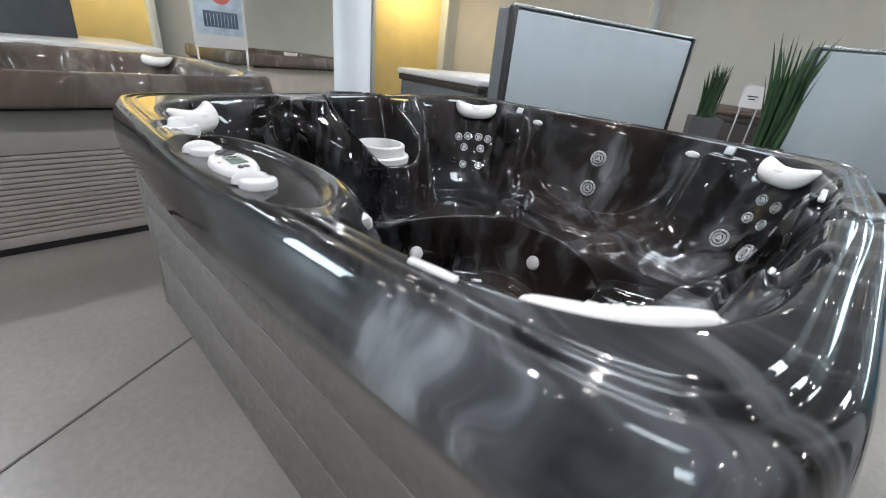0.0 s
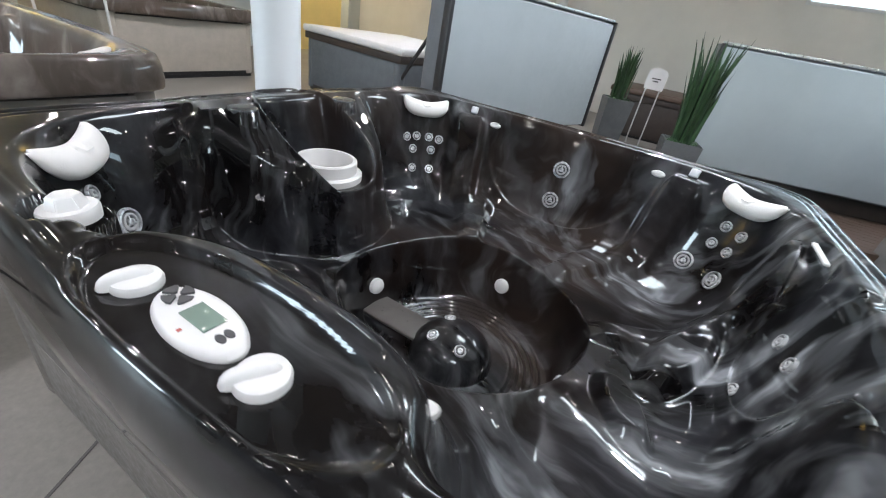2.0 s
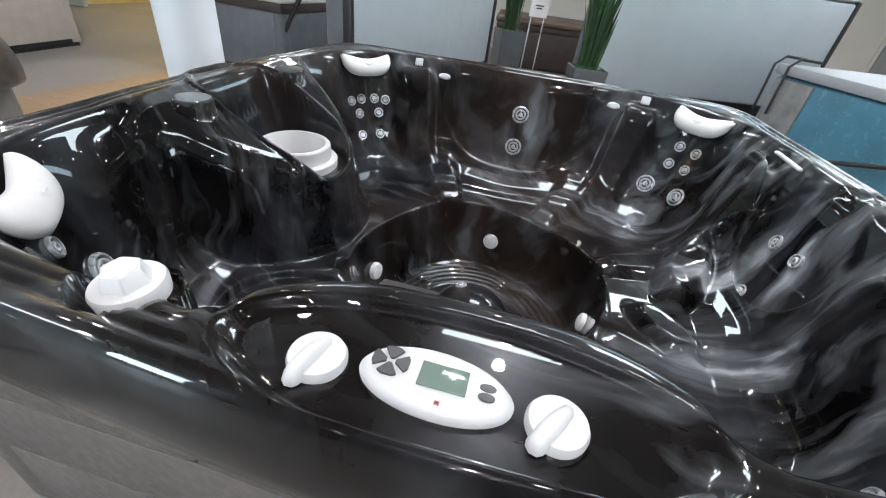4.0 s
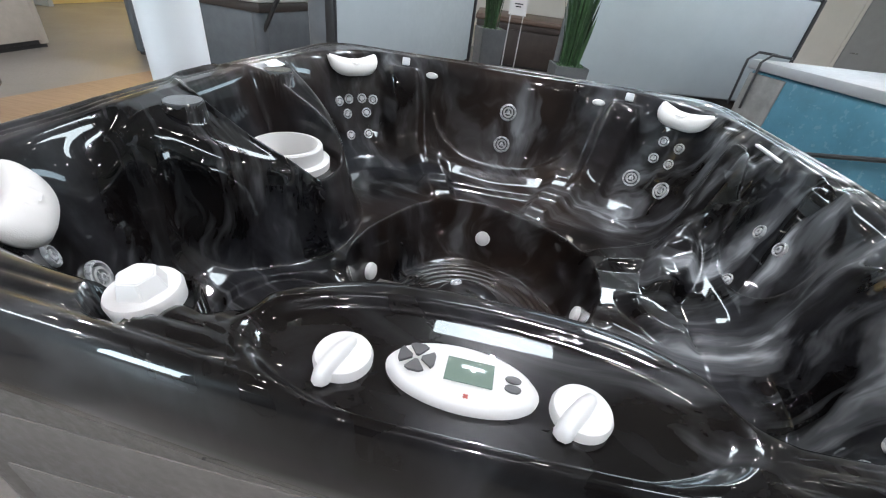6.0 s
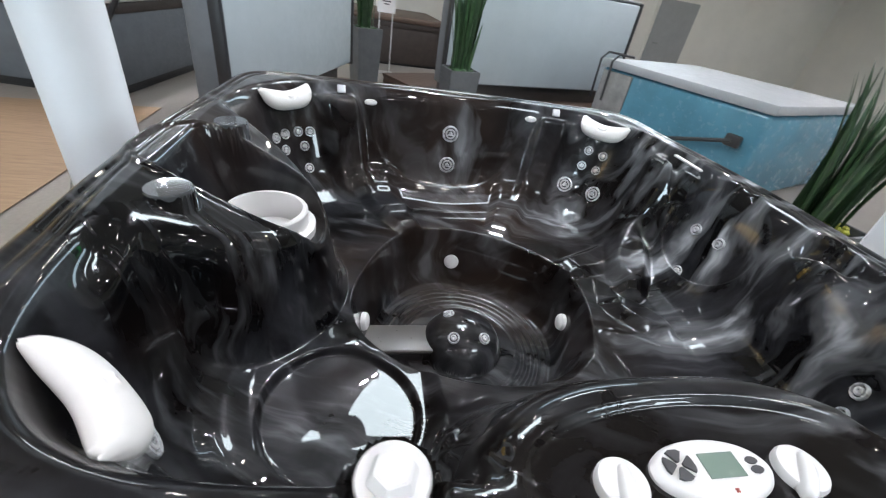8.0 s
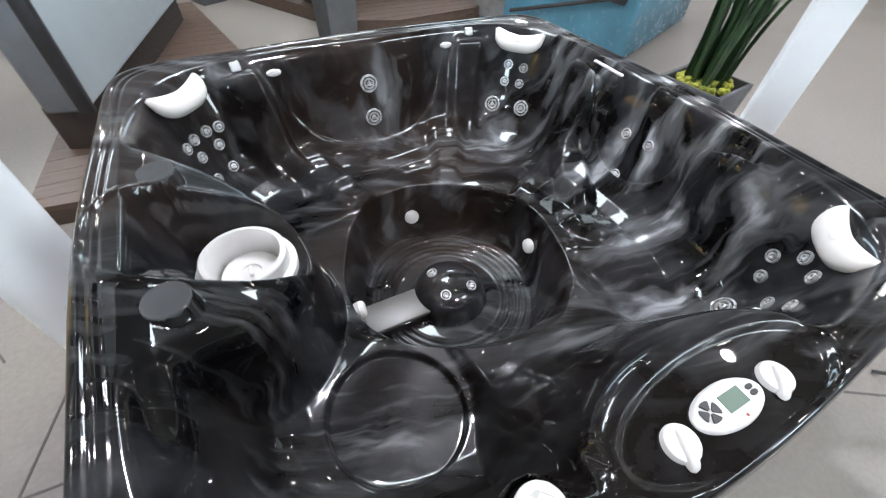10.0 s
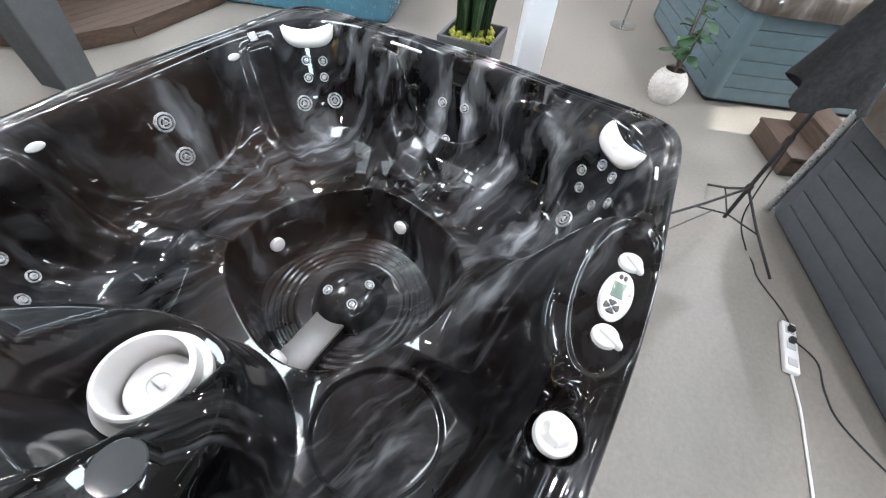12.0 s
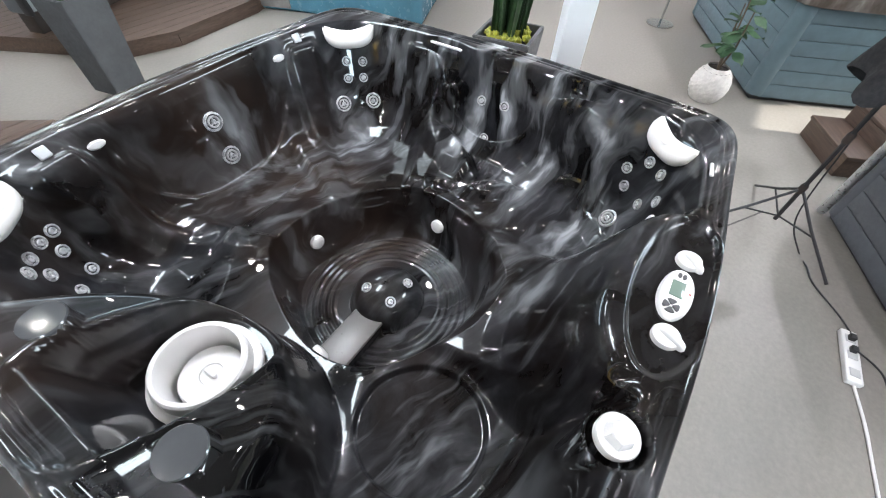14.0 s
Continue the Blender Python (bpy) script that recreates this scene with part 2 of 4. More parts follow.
M_SOIL = plain("soil", (0.03, 0.024, 0.02), 0.95, vary=0.3)
M_STEMS = plain("woody_stem", (0.10, 0.075, 0.05), 0.8, vary=0.2)
M_CLOTH = plain("black_cloth", (0.012, 0.012, 0.014), 0.85, vary=0.25, grain=0.5, grain_scale=300)
M_TRIM = plain("aluminium_trim", (0.55, 0.57, 0.58), 0.3, metal=0.9, vary=0.08)
M_DOOR = plain("grey_door_paint", (0.30, 0.30, 0.30), 0.5, vary=0.05)
M_EXIT = plain("green_exit_glow", (0.02, 0.85, 0.16), 0.4, vary=0.02, emit=0.8)
M_SPOT = plain("warm_lamp_glow", (1.0, 0.96, 0.90), 0.4, vary=0.01, emit=55.0)
M_JET = plain("satin_jet_face", (0.56, 0.57, 0.58), 0.28, metal=0.35, vary=0.06)
M_LENS = plain("smoked_grey_lens", (0.06, 0.064, 0.068), 0.12, vary=0.15, coat=0.6)
M_JETDARK = plain("dark_jet_recess", (0.03, 0.03, 0.032), 0.4, vary=0.1)
M_DRAIN = plain("grey_brown_drain_cover", (0.085, 0.078, 0.072), 0.34, vary=0.15, grain=0.2)
M_BLUEPRINT = plain("pale_blue_print", (0.42, 0.52, 0.58), 0.5, vary=0.25, scale=5)
M_PRINTDARK = plain("slate_blue_print", (0.07, 0.10, 0.14), 0.5, vary=0.3, scale=12)


# ---- building blocks ----
def part(name, bm, mat, parent=None, label="", sharp=38, kind=""):
    me = bpy.data.meshes.new(name)
    bm.normal_update()
    bm.to_mesh(me)
    bm.free()
    me.materials.append(mat)
    me.polygons.foreach_set("use_smooth", [True] * len(me.polygons))
    me.set_sharp_from_angle(angle=radians(sharp))
    ob = new(name, me)
    if parent is not None:
        ob.parent = parent
    return tagged(ob, label=label, kind=kind)


def thing(name, label, category, m=None, group="", kind=""):
    ob = new(name)
    ob.empty_display_size = 0.1
    if m is not None:
        ob.matrix_world = m
    return tagged(ob, label, category, group, kind)


def box(sx, sy, sz, x=0, y=0, z=0, bevel=0.006, m=None, seg=2, bm=None):
    """A bevelled block whose base centre is at x, y, z."""
    b = bm or bmesh.new()
    t = Matrix.Translation((x, y, z + sz / 2)) @ Matrix.Diagonal((sx, sy, sz, 1))
    if m is not None:
        t = m @ t
    r = bmesh.ops.create_cube(b, size=1, matrix=t)
    if bevel:
        es = {e for v in r["verts"] for e in v.link_edges}
        bmesh.ops.bevel(b, geom=list(es), offset=min(bevel, 0.45 * min(sx, sy, sz)), segments=seg, affect="EDGES", profile=0.5)
    return b


def lathe(profile, seg=32, m=None, bm=None, squash=1.0):
    """A turned form from (radius, height) pairs; closed on the axis where the radius is nought."""
    b = bm or bmesh.new()
    m = m or Matrix()
    rings = []
    for r, z in profile:
        if r < 1e-6:
            rings.append([b.verts.new(m @ Vector((0, 0, z)))])
        else:
            rings.append([b.verts.new(m @ Vector((r * math.cos(2 * math.pi * i / seg), squash * r * math.sin(2 * math.pi * i / seg), z))) for i in range(seg)])
    for a, c in zip(rings, rings[1:]):
        for i in range(seg):
            j = (i + 1) % seg
            if len(a) == 1 and len(c) > 1:
                b.faces.new((a[0], c[i], c[j]))
            elif len(c) == 1 and len(a) > 1:
                b.faces.new((a[i], a[j], c[0]))
            elif len(a) > 1:
                b.faces.new((a[i], a[j], c[j], c[i]))
    bmesh.ops.recalc_face_normals(b, faces=b.faces)
    return b


def tube(points, radius, seg=8, bm=None, taper=None):
    """A round bar along points."""
    b = bm or bmesh.new()
    pts = [Vector(p) for p in points]
    rings = []
    for i, p in enumerate(pts):
        d = (pts[min(i + 1, len(pts) - 1)] - pts[max(i - 1, 0)]).normalized()
        u = d.orthogonal().normalized() if not rings else (side - d * side.dot(d)).normalized()
        side = u
        v = d.cross(u)
        r = radius if taper is None else radius * (1 + (taper - 1) * i / (len(pts) - 1))
        rings.append([b.verts.new(p + r * (math.cos(2 * math.pi * k / seg) * u + math.sin(2 * math.pi * k / seg) * v)) for k in range(seg)])
    for a, c in zip(rings, rings[1:]):
        for k in range(seg):
            b.faces.new((a[k], a[(k + 1) % seg], c[(k + 1) % seg], c[k]))
    b.faces.new(rings[0][::-1])
    b.faces.new(rings[-1])
    return b


def grid_mesh(verts, nu, nv, wrap_u=False, bm=None):
    """Faces over a nu x nv net of places."""
    b = bm or bmesh.new()
    vs = [b.verts.new(v) for v in verts]
    for i in range(nu if wrap_u else nu - 1):
        for j in range(nv - 1):
            a, c = i * nv + j, ((i + 1) % nu) * nv + j
            b.faces.new((vs[a], vs[c], vs[c + 1], vs[a + 1]))
    return b


# ---- the room ----
X0, X1, Y0, Y1, TOP = ROOM
floor = tagged(part("floor", box(X1 - X0, Y1 - Y0, 0.2, (X0 + X1) / 2, (Y0 + Y1) / 2, -0.2, 0), M_CONC), "smooth pale grey polished concrete showroom floor", "floor", kind="structure")
bm = box(X1 - X0, Y1 - Y0, 0.15, (X0 + X1) / 2, (Y0 + Y1) / 2, TOP, 0)
tagged(part("ceiling", bm, M_CEIL), "plain beige painted showroom ceiling with spotlights", "ceiling", kind="structure")


def wall_with_opening(name, along, at, a0, a1, b0, b1, z0, z1, mat, label):
    """A wall 0.2 thick along x or y, from a0 to a1, with one opening b0..b1, z0..z1."""
    b = bmesh.new()
    for s0, s1, h0, h1 in ((a0, b0, 0, TOP), (b1, a1, 0, TOP), (b0, b1, 0, z0), (b0, b1, z1, TOP)):
        if s1 - s0 < 0.01 or h1 - h0 < 0.01:
            continue
        if along == "x":
            box(s1 - s0, 0.2, h1 - h0, (s0 + s1) / 2, at, h0, 0, bm=b)
        else:
            box(0.2, s1 - s0, h1 - h0, at, (s0 + s1) / 2, h0, 0, bm=b)
    return tagged(part(name, b, mat), label, "wall", kind="structure")


# unseen south walls, made dark so the glossy shell reflects less
wall_with_opening("wall_south_east", "x", Y0 - 0.1, 0.0, X1, 6.01, 7.53, 0.1, 3.4, M_WALL_DARK, "unseen charcoal wall with an added tall window opening")
# west opening added behind the fill lamp, never in view
wall_with_opening("wall_south_west", "x", Y0 - 0.1, X0, 0.0, -6.96, -5.44, 0.1, 3.4, M_WALL_DARK, "unseen charcoal wall with an added tall window opening")
wall_with_opening("wall_north", "x", Y1 + 0.1, X0, X1, 1.5, 7.5, 2.75, 3.4, M_WALL, "beige painted wall with high windows")
b = box(0.2, Y1 - Y0, TOP, X0 - 0.1, (Y0 + Y1) / 2, 0, 0)
tagged(part("wall_west", b, M_WALL_BLUE), "cool grey painted wall at the back of the showroom", "wall", kind="structure")
b = box(0.2, Y1 - Y0, TOP, X1 + 0.1, (Y0 + Y1) / 2, 0, 0)
tagged(part("wall_east", b, M_WALL), "warm grey painted showroom wall", "wall", kind="structure")

# floor joints
b = bmesh.new()
for (xa, ya), (xb, yb) in (((0.55, -3.53), (-1.05, -0.52)), ((-2.1, -0.85), (-1.35, 1.57)), ((-2.6, -0.05), (-1.2, -0.13)), ((-2.0, 0.6), (-3.6, 3.9)), ((1.3, -1.19), (2.1, -1.70))):
    a = math.atan2(yb - ya, xb - xa)
    box(math.hypot(xb - xa, yb - ya), 0.010, 0.003, 0, 0, 0, 0, m=pose((xa + xb) / 2, (ya + yb) / 2, 0, 0, 0, math.degrees(a)), bm=b)
tagged(part("floor_joints", b, M_JOINT), "thin dark saw cut joints in the concrete floor", "floor joint", kind="structure")


def window(name, sx, sz, m):
    w = thing(name, "bright window with slim white frame, north one high, south ones unseen", "window", m, kind="structure")
    f = bmesh.new()
    for x in (-sx / 2, 0, sx / 2):
        box(0.07, 0.09, sz, x, 0, 0, 0.005, bm=f)
    for z in (0, sz - 0.06):
        box(sx, 0.08, 0.06, 0, 0, z, 0.005, bm=f)
    part("window_frame", f, M_WHITE, w)
    return w


window("window_1", 6.0, 0.65, pose(4.5, Y1 + 0.02, 2.75))
# unseen; its opening is sized to trim the sun patch beside the steps
window("window_2", 1.52, 3.3, pose(6.77, Y0 - 0.02, 0.1))
# unseen frame, added to go with the west fill lamp
window("added_window_3", 1.52, 3.3, pose(-6.20, Y0 - 0.02, 0.1))

# ---- the hot tub ----
HALF = 1.155


def outer_radius(th, a=HALF, n=12):
    # the sides bow outwards a little between the corners
    return a * (1 + 0.036 * np.cos(2 * th) ** 2) / (np.abs(np.cos(th)) ** n + np.abs(np.sin(th)) ** n) ** (1 / n)


def ease(a, b, x):
    t = np.clip((x - a) / (b - a), 0, 1)
    return t * t * (3 - 2 * t)


WALL_Q = np.linspace(0.5, 1.2, 701)
WALL_Z = np.interp(WALL_Q, [0.5, 0.70, 0.82, 0.89, 0.94, 0.972, 1.0, 1.02, 1.045, 1.068, 1.085, 1.2], [0.42, 0.425, 0.44, 0.475, 0.53, 0.60, 0.72, 0.80, 0.90, 0.965, 0.992, 1.0])
WALL_Z = np.convolve(np.pad(WALL_Z, 11, "edge"), np.ones(23) / 23, "valid")

LEDGE_D = np.linspace(-0.3, 0.6, 901)
LEDGE_Z = np.interp(LEDGE_D, [-0.05, -0.01, 0.02, 0.05, 0.10, 0.17, 0.25, 0.32, 0.40, 0.47, 0.5], [0.995, 0.99, 0.965, 0.92, 0.83, 0.70, 0.575, 0.515, 0.485, 0.468, 0.465])
LEDGE_Z = np.convolve(np.pad(LEDGE_Z, 15, "edge"), np.ones(31) / 31, "valid")


def hump(th, at, width):
    d = np.angle(np.exp(1j * (th - radians(at))))
    return np.exp(-(d / radians(width)) ** 2)


def rib(th, at, half, edge):
    """A flat-topped ridge with firm shoulders, by bearing."""
    d = np.abs(np.angle(np.exp(1j * (th - radians(at)))))
    return 1 - ease(radians(half - edge), radians(half + edge), d)


def shell_height(x, y):
    """Height of the moulded shell over the floor."""
    x, y = np.asarray(x, float), np.asarray(y, float)
    r, th = np.hypot(x, y), np.arctan2(y, x)
    q = (np.abs(x) ** 5 + np.abs(y) ** 5) ** 0.2
    # pillars between the seats lean inwards
    push = 0.05 * (rib(th, 58, 4.5, 1.8) + rib(th, 122, 4.5, 1.8)) + 0.05 * (rib(th, 24, 5.5, 2.5) + hump(th, -24, 7)) + 0.05 * hump(th, 205, 8)
    qe = q + push * ease(0.72, 0.90, q) * (1 - ease(1.0, 1.07, q))
    z = np.interp(qe, WALL_Q, WALL_Z)
    # seat dividers and the dished seats
    div = rib(th, 64, 6, 2.5) + rib(th, 116, 6, 2.5) + rib(th, 19, 6, 2.5) + hump(th, -28, 8) + hump(th, 212, 9)
    z = z + 0.036 * div * ease(0.5, 0.60, r) * (1 - ease(0.85, 0.97, q))
    for sx, sy in ((0.72, 0.72), (-0.68, 0.68), (0.70, -0.62), (0.0, 0.78)):
        z = z - 0.028 * np.exp(-((x - sx) ** 2 + (y - sy) ** 2) / 0.045)
    # back seat: a dished backrest with a firm rounded lower edge
    e = np.hypot(x / 0.47, (z - 0.80) / 0.34)
    z = z - 0.030 * (1 - ease(0.88, 1.0, e)) * ease(0.90, 0.95, q) * (1 - ease(1.03, 1.065, q)) * (y > 0.5)
    # ridge along the front of the back seat
    z = z + 0.030 * np.exp(-((y - 0.70 + 0.35 * (x - 0.05) ** 2) / 0.030) ** 2) * (1 - ease(0.36, 0.46, np.abs(x - 0.02)))
    # raised hip pad and leg swell on the long side
    u, v = (x - 0.83) * 0.94 - (y - 0.16) * 0.34, (x - 0.83) * 0.34 + (y - 0.16) * 0.94
    z = z + 0.085 * (1 - ease(0.45, 1.0, np.hypot(u / 0.11, v / 0.27)))
    u, v = (x - 0.69) * 0.88 + (y + 0.20) * 0.47, (y + 0.20) * 0.88 - (x - 0.69) * 0.47
    z = z + 0.06 * (1 - ease(0.5, 1.0, np.hypot(u / 0.085, v / 0.20)))
    # shallow back scoop with a crisp lower edge on the long side
    e = np.hypot((y - 0.0) / 0.26, (z - 0.78) / 0.22)
    z = z - 0.026 * (1 - ease(0.93, 1.0, e)) * ease(0.93, 0.97, q) * (x > 0.5)
    # round foot pad in the cool corner
    c = np.hypot(x + 0.53, y + 0.59)
    z = z - 0.03 * (1 - ease(0.222, 0.238, c))
    # the control ledge swells into the tub and runs down into a sloping seat
    ye = -0.925 - 0.22 * np.abs((x - 0.06) / 0.44) ** 3.2
    zp = np.interp(y - ye, LEDGE_D, LEDGE_Z)
    wx = ease(-0.40 + 0.12 * ease(-0.95, -0.6, y), -0.30 + 0.08 * ease(-0.95, -0.6, y), x) * (1 - ease(0.36, 0.52, x)) * (y < 0)
    z = z * (1 - wx) + np.maximum(z, zp) * wx
    el = np.hypot((x - 0.06) / 0.335, (y + 1.085) / 0.118)
    z = z - 0.020 * (1 - ease(0.90, 1.02, el))
    # cup beside the ledge that holds the valve cap
    c = np.hypot(x + 0.442, y + 1.068)
    z = np.maximum(z, 0.965 * (1 - ease(0.070, 0.095, c)))
    z = np.where(c < 0.070, np.minimum(z, 0.965 - 0.03 * (1 - ease(0.060, 0.070, c))), z)
    # twin finger hollows next to the ledge
    for hx in (-0.335, -0.295):
        z = z - 0.022 * np.exp(-(((x - hx) / 0.018) ** 2 + ((y + 1.045) / 0.035) ** 2))
    # filter turret: a plump pod that flares into the seats
    d = (np.hypot((x + 1.10) / 0.50, y / 0.48) - 1) * 0.48
    zt = np.interp(x, [-1.08, -1.02, -0.95, -0.60, -0.5], [1.0, 0.985, 0.945, 0.735, 0.72])
    turret = np.interp(d, [-0.075, -0.055, -0.035, -0.015, 0.015, 0.04, 0.052, 0.058], [1.0, 0.985, 0.93, 0.80, 0.42, 0.13, 0.03, 0.0])
    z = np.where(d < 0.06, np.maximum(z, z * (1 - turret) + zt * turret), z)
    db = (((np.abs(x + 0.888) / 0.268) ** 2.6 + (np.abs(y) / 0.203) ** 2.6) ** (1 / 2.6) - 1) * 0.24
    bowl = 1 - ease(-0.016, 0.010, db)
    zb = 0.69 + 0.31 * ease(-0.98, -1.085, x)
    z = z + 0.010 * np.exp(-((db - 0.020) / 0.012) ** 2) * (x < -0.55)
    z = z * (1 - bowl) + np.minimum(z, zb) * bowl
    z = np.where(np.hypot(x + 0.826, y) < 0.126, np.minimum(z, 0.52), z)
    for cy in (0.265, -0.30):
        c = np.hypot(x + 0.985, y - cy)
        z = np.maximum(z, 0.985 * (1 - ease(0.060, 0.070, c)))
    # foot well with steep sides
    rf = 0.525 + 0.016 * np.cos(4 * (th - 0.35)) + 0.012 * np.cos(3 * th + 1.0)
    k = r - rf
    zf = np.interp(k, [-0.105, -0.082, -0.066, -0.052, -0.030, -0.012, -0.003, 0.008, 0.03, 0.05], [0.075, 0.084, 0.115, 0.20, 0.325, 0.405, 0.428, 0.445, 0.468, 0.49])
    zf = zf + 0.005 * np.sin(r * 2 * math.pi / 0.034) * ease(0.26, 0.29, r) * (1 - ease(0.425, 0.445, r))
    z = np.where(k < 0.05, np.minimum(z, zf), z)
    # duct and dome in the middle of the well
    duct = (1 - ease(0.080, 0.096, np.abs(y + 0.01))) * (1 - ease(-0.03, 0.0, x)) * (r < 0.47)
    z = np.maximum(z, (0.115 + 0.010 * np.sqrt(np.clip(1 - (y / 0.08) ** 2, 0, 1))) * duct)
    z = np.where(r < 0.2, np.maximum(z, 0.075 + 0.16 * np.sqrt(np.clip(1 - (r / 0.195) ** 2, 0, 1))), z)
    # grip recesses in the long rim
    for cy, ly, dep in ((0.33, 0.155, 0.035), (-0.425, 0.10, 0.06)):
        e = np.hypot((x - 1.052) / 0.042, (y - cy) / ly)
        z = z - dep * (1 - ease(0.75, 1.0, e))
    # twin shallow channels round the rim
    qo = r / outer_radius(th)
    flat = ease(1.0, 1.25, el)
    z = z - flat * (0.006 * np.exp(-((qo - 0.965) / 0.006) ** 2) + 0.003 * np.exp(-((qo - 0.942) / 0.004) ** 2))
    return z


def shell_mesh(nt, nr):
    """The moulded acrylic shell with its rolled lip."""
    th = np.linspace(0, 2 * math.pi, nt, endpoint=False)
    ro = outer_radius(th)
    s = np.linspace(0.006, 0.982, nr)
    rr = ro[:, None] * s[None, :]
    xs, ys = rr * np.cos(th)[:, None], rr * np.sin(th)[:, None]
    zs = shell_height(xs, ys)
    lip = [(0.990, 0.995), (0.997, 0.986), (1.003, 0.968), (1.010, 0.93), (1.014, 0.88), (1.012, 0.835), (1.006, 0.822), (0.992, 0.817), (0.955, 0.817)]
    lx = np.stack([ro * f * np.cos(th) for f, _ in lip], 1)
    ly = np.stack([ro * f * np.sin(th) for f, _ in lip], 1)
    lz = np.stack([np.full(nt, h) for _, h in lip], 1)
    co = np.stack([np.concatenate(v, 1) for v in ((xs, lx), (ys, ly), (zs, lz))], 2)
    nv = co.shape[1]
    i, j = np.meshgrid(np.arange(nt), np.arange(nv - 1), indexing="ij")
    k = (i + 1) % nt
    faces = np.stack([i * nv + j, i * nv + j + 1, k * nv + j + 1, k * nv + j], 2).reshape(-1, 4)[:, ::-1]
    cap = [tuple(int(t * nv) for t in range(nt))]
    return co.reshape(-1, 3), faces.tolist() + cap


def shell(name, mat, parent, nt, nr, label):
    me = bpy.data.meshes.new(name)
    v, f = shell_mesh(nt, nr)
    me.from_pydata(v.tolist(), [], f)
    me.materials.append(mat)
    me.polygons.foreach_set("use_smooth", [True] * len(me.polygons))
    me.update()
    ob = new(name, me)
    ob.parent = parent
    return tagged(ob, label=label)


def wall_seat(x, y, z):
    """Where a fitting at bearing (x, y) and height z sits on the shell, and its outward turn."""
    th = math.atan2(y, x)
    r = np.linspace(0.3, 1.25, 1900)
    h = shell_height(r * math.cos(th), r * math.sin(th))
    near = math.hypot(x, y)
    ok = np.abs(h - z) < 0.006
    r0 = float(r[ok][np.argmin(np.abs(r[ok] - near))]) if ok.any() else near
    px, py = r0 * math.cos(th), r0 * math.sin(th)
    e = 0.012
    gx = float(shell_height(px + e, py) - shell_height(px - e, py)) / (2 * e)
    gy = float(shell_height(px, py + e) - shell_height(px, py - e)) / (2 * e)
    nrm = Vector((-gx, -gy, 1)).normalized()
    return Matrix.Translation((px, py, float(shell_height(px, py)) if not ok.any() else z)) @ nrm.to_track_quat("Z", "Y").to_matrix().to_4x4()


def surface_seat(px, py, lift=0.0):
    """The shell's place and turn straight below a point of the plan."""
    e = 0.012
    gx = float(shell_height(px + e, py) - shell_height(px - e, py)) / (2 * e)
    gy = float(shell_height(px, py + e) - shell_height(px, py - e)) / (2 * e)
    nrm = Vector((-gx, -gy, 1)).normalized()
    return Matrix.Translation(Vector((px, py, float(shell_height(px, py)))) + nrm * lift) @ nrm.to_track_quat("Z", "Y").to_matrix().to_4x4()


def jet_small(m, parent):
    j = part("jet", lathe([(0.027, -0.012), (0.0275, 0.004), (0.025, 0.009), (0.021, 0.009), (0.019, 0.002), (0.019, -0.008)], 20, m), M_JET, parent, "small round steel-faced jet")
    part("recess", lathe([(0.0195, 0.002), (0.0, 0.002)], 16, m), M_JETDARK, j)
    part("nozzle", lathe([(0.0145, 0.001), (0.014, 0.0085), (0.010, 0.010), (0.006, 0.009), (0.005, 0.004), (0.0, 0.004)], 16, m), M_JET, j)


def jet_large(m, parent):
    j = part("jet", lathe([(0.047, -0.015), (0.048, 0.004), (0.045, 0.011), (0.039, 0.012), (0.036, 0.003), (0.036, -0.01)], 28, m), M_JET, parent, "large round steel-faced jet")
    part("recess", lathe([(0.0365, 0.003), (0.0, 0.003)], 20, m), M_JETDARK, j)
    part("inner_ring", lathe([(0.030, 0.002), (0.030, 0.011), (0.027, 0.013), (0.022, 0.012), (0.020, 0.004)], 24, m), M_GREYPL, j)
    b = lathe([(0.0125, 0.003), (0.012, 0.014), (0.007, 0.015), (0.005, 0.008), (0.0, 0.008)], 14, m)
    for a in (90, 210, 330):
        box(0.014, 0.006, 0.007, 0.016, 0, 0.005, 0.001, m=m @ pose(0, 0, 0, 0, 0, a), bm=b)
    part("nozzle", b, M_JET, j)


def pillow_mesh():
    """A plump crescent head cushion; its hollow side faces +y, its face +z."""
    nu, nv = 40, 15
    outer, under = [], []
    top, bot = [], []
    for i in range(nu):
        t = -1 + 2 * i / (nu - 1)
        w = 0.145 * t
        lo = -0.10 * math.sqrt(max(0, 1 - abs(t) ** 3.2))
        hi = 0.034 * abs(t) ** 1.6 - 0.004
        hi = max(hi * (1 - 0.9 * max(0, abs(t) - 0.9) / 0.1), lo) if abs(t) > 0.9 else hi
        if abs(t) > 0.97:
            hi = lo + 0.02
        for j in range(nv):
            s = j / (nv - 1)
            y = lo + (hi - lo) * s
            puff = (1 - (2 * s - 1) ** 2) ** 0.5 if 0 < s < 1 else 0.0
            end = max(0.0, 1 - abs(t) ** 5)
            ripple = 0.005 * math.cos(min(1.0, math.hypot(w / 0.035, (y + 0.028) / 0.03)) * math.pi * 3) if math.hypot(w / 0.035, (y + 0.028) / 0.03) < 1 else 0
            top.append(Vector((w, y, 0.012 + (0.036 + ripple) * puff * end ** 0.5)))
            bot.append(Vector((w, y, 0.012 - 0.03 * puff * end)))
    b = grid_mesh(top, nu, nv)
    grid_mesh(bot, nu, nv, bm=b)
    bmesh.ops.remove_doubles(b, verts=b.verts, dist=0.0008)
    bmesh.ops.recalc_face_normals(b, faces=b.faces)
    return b


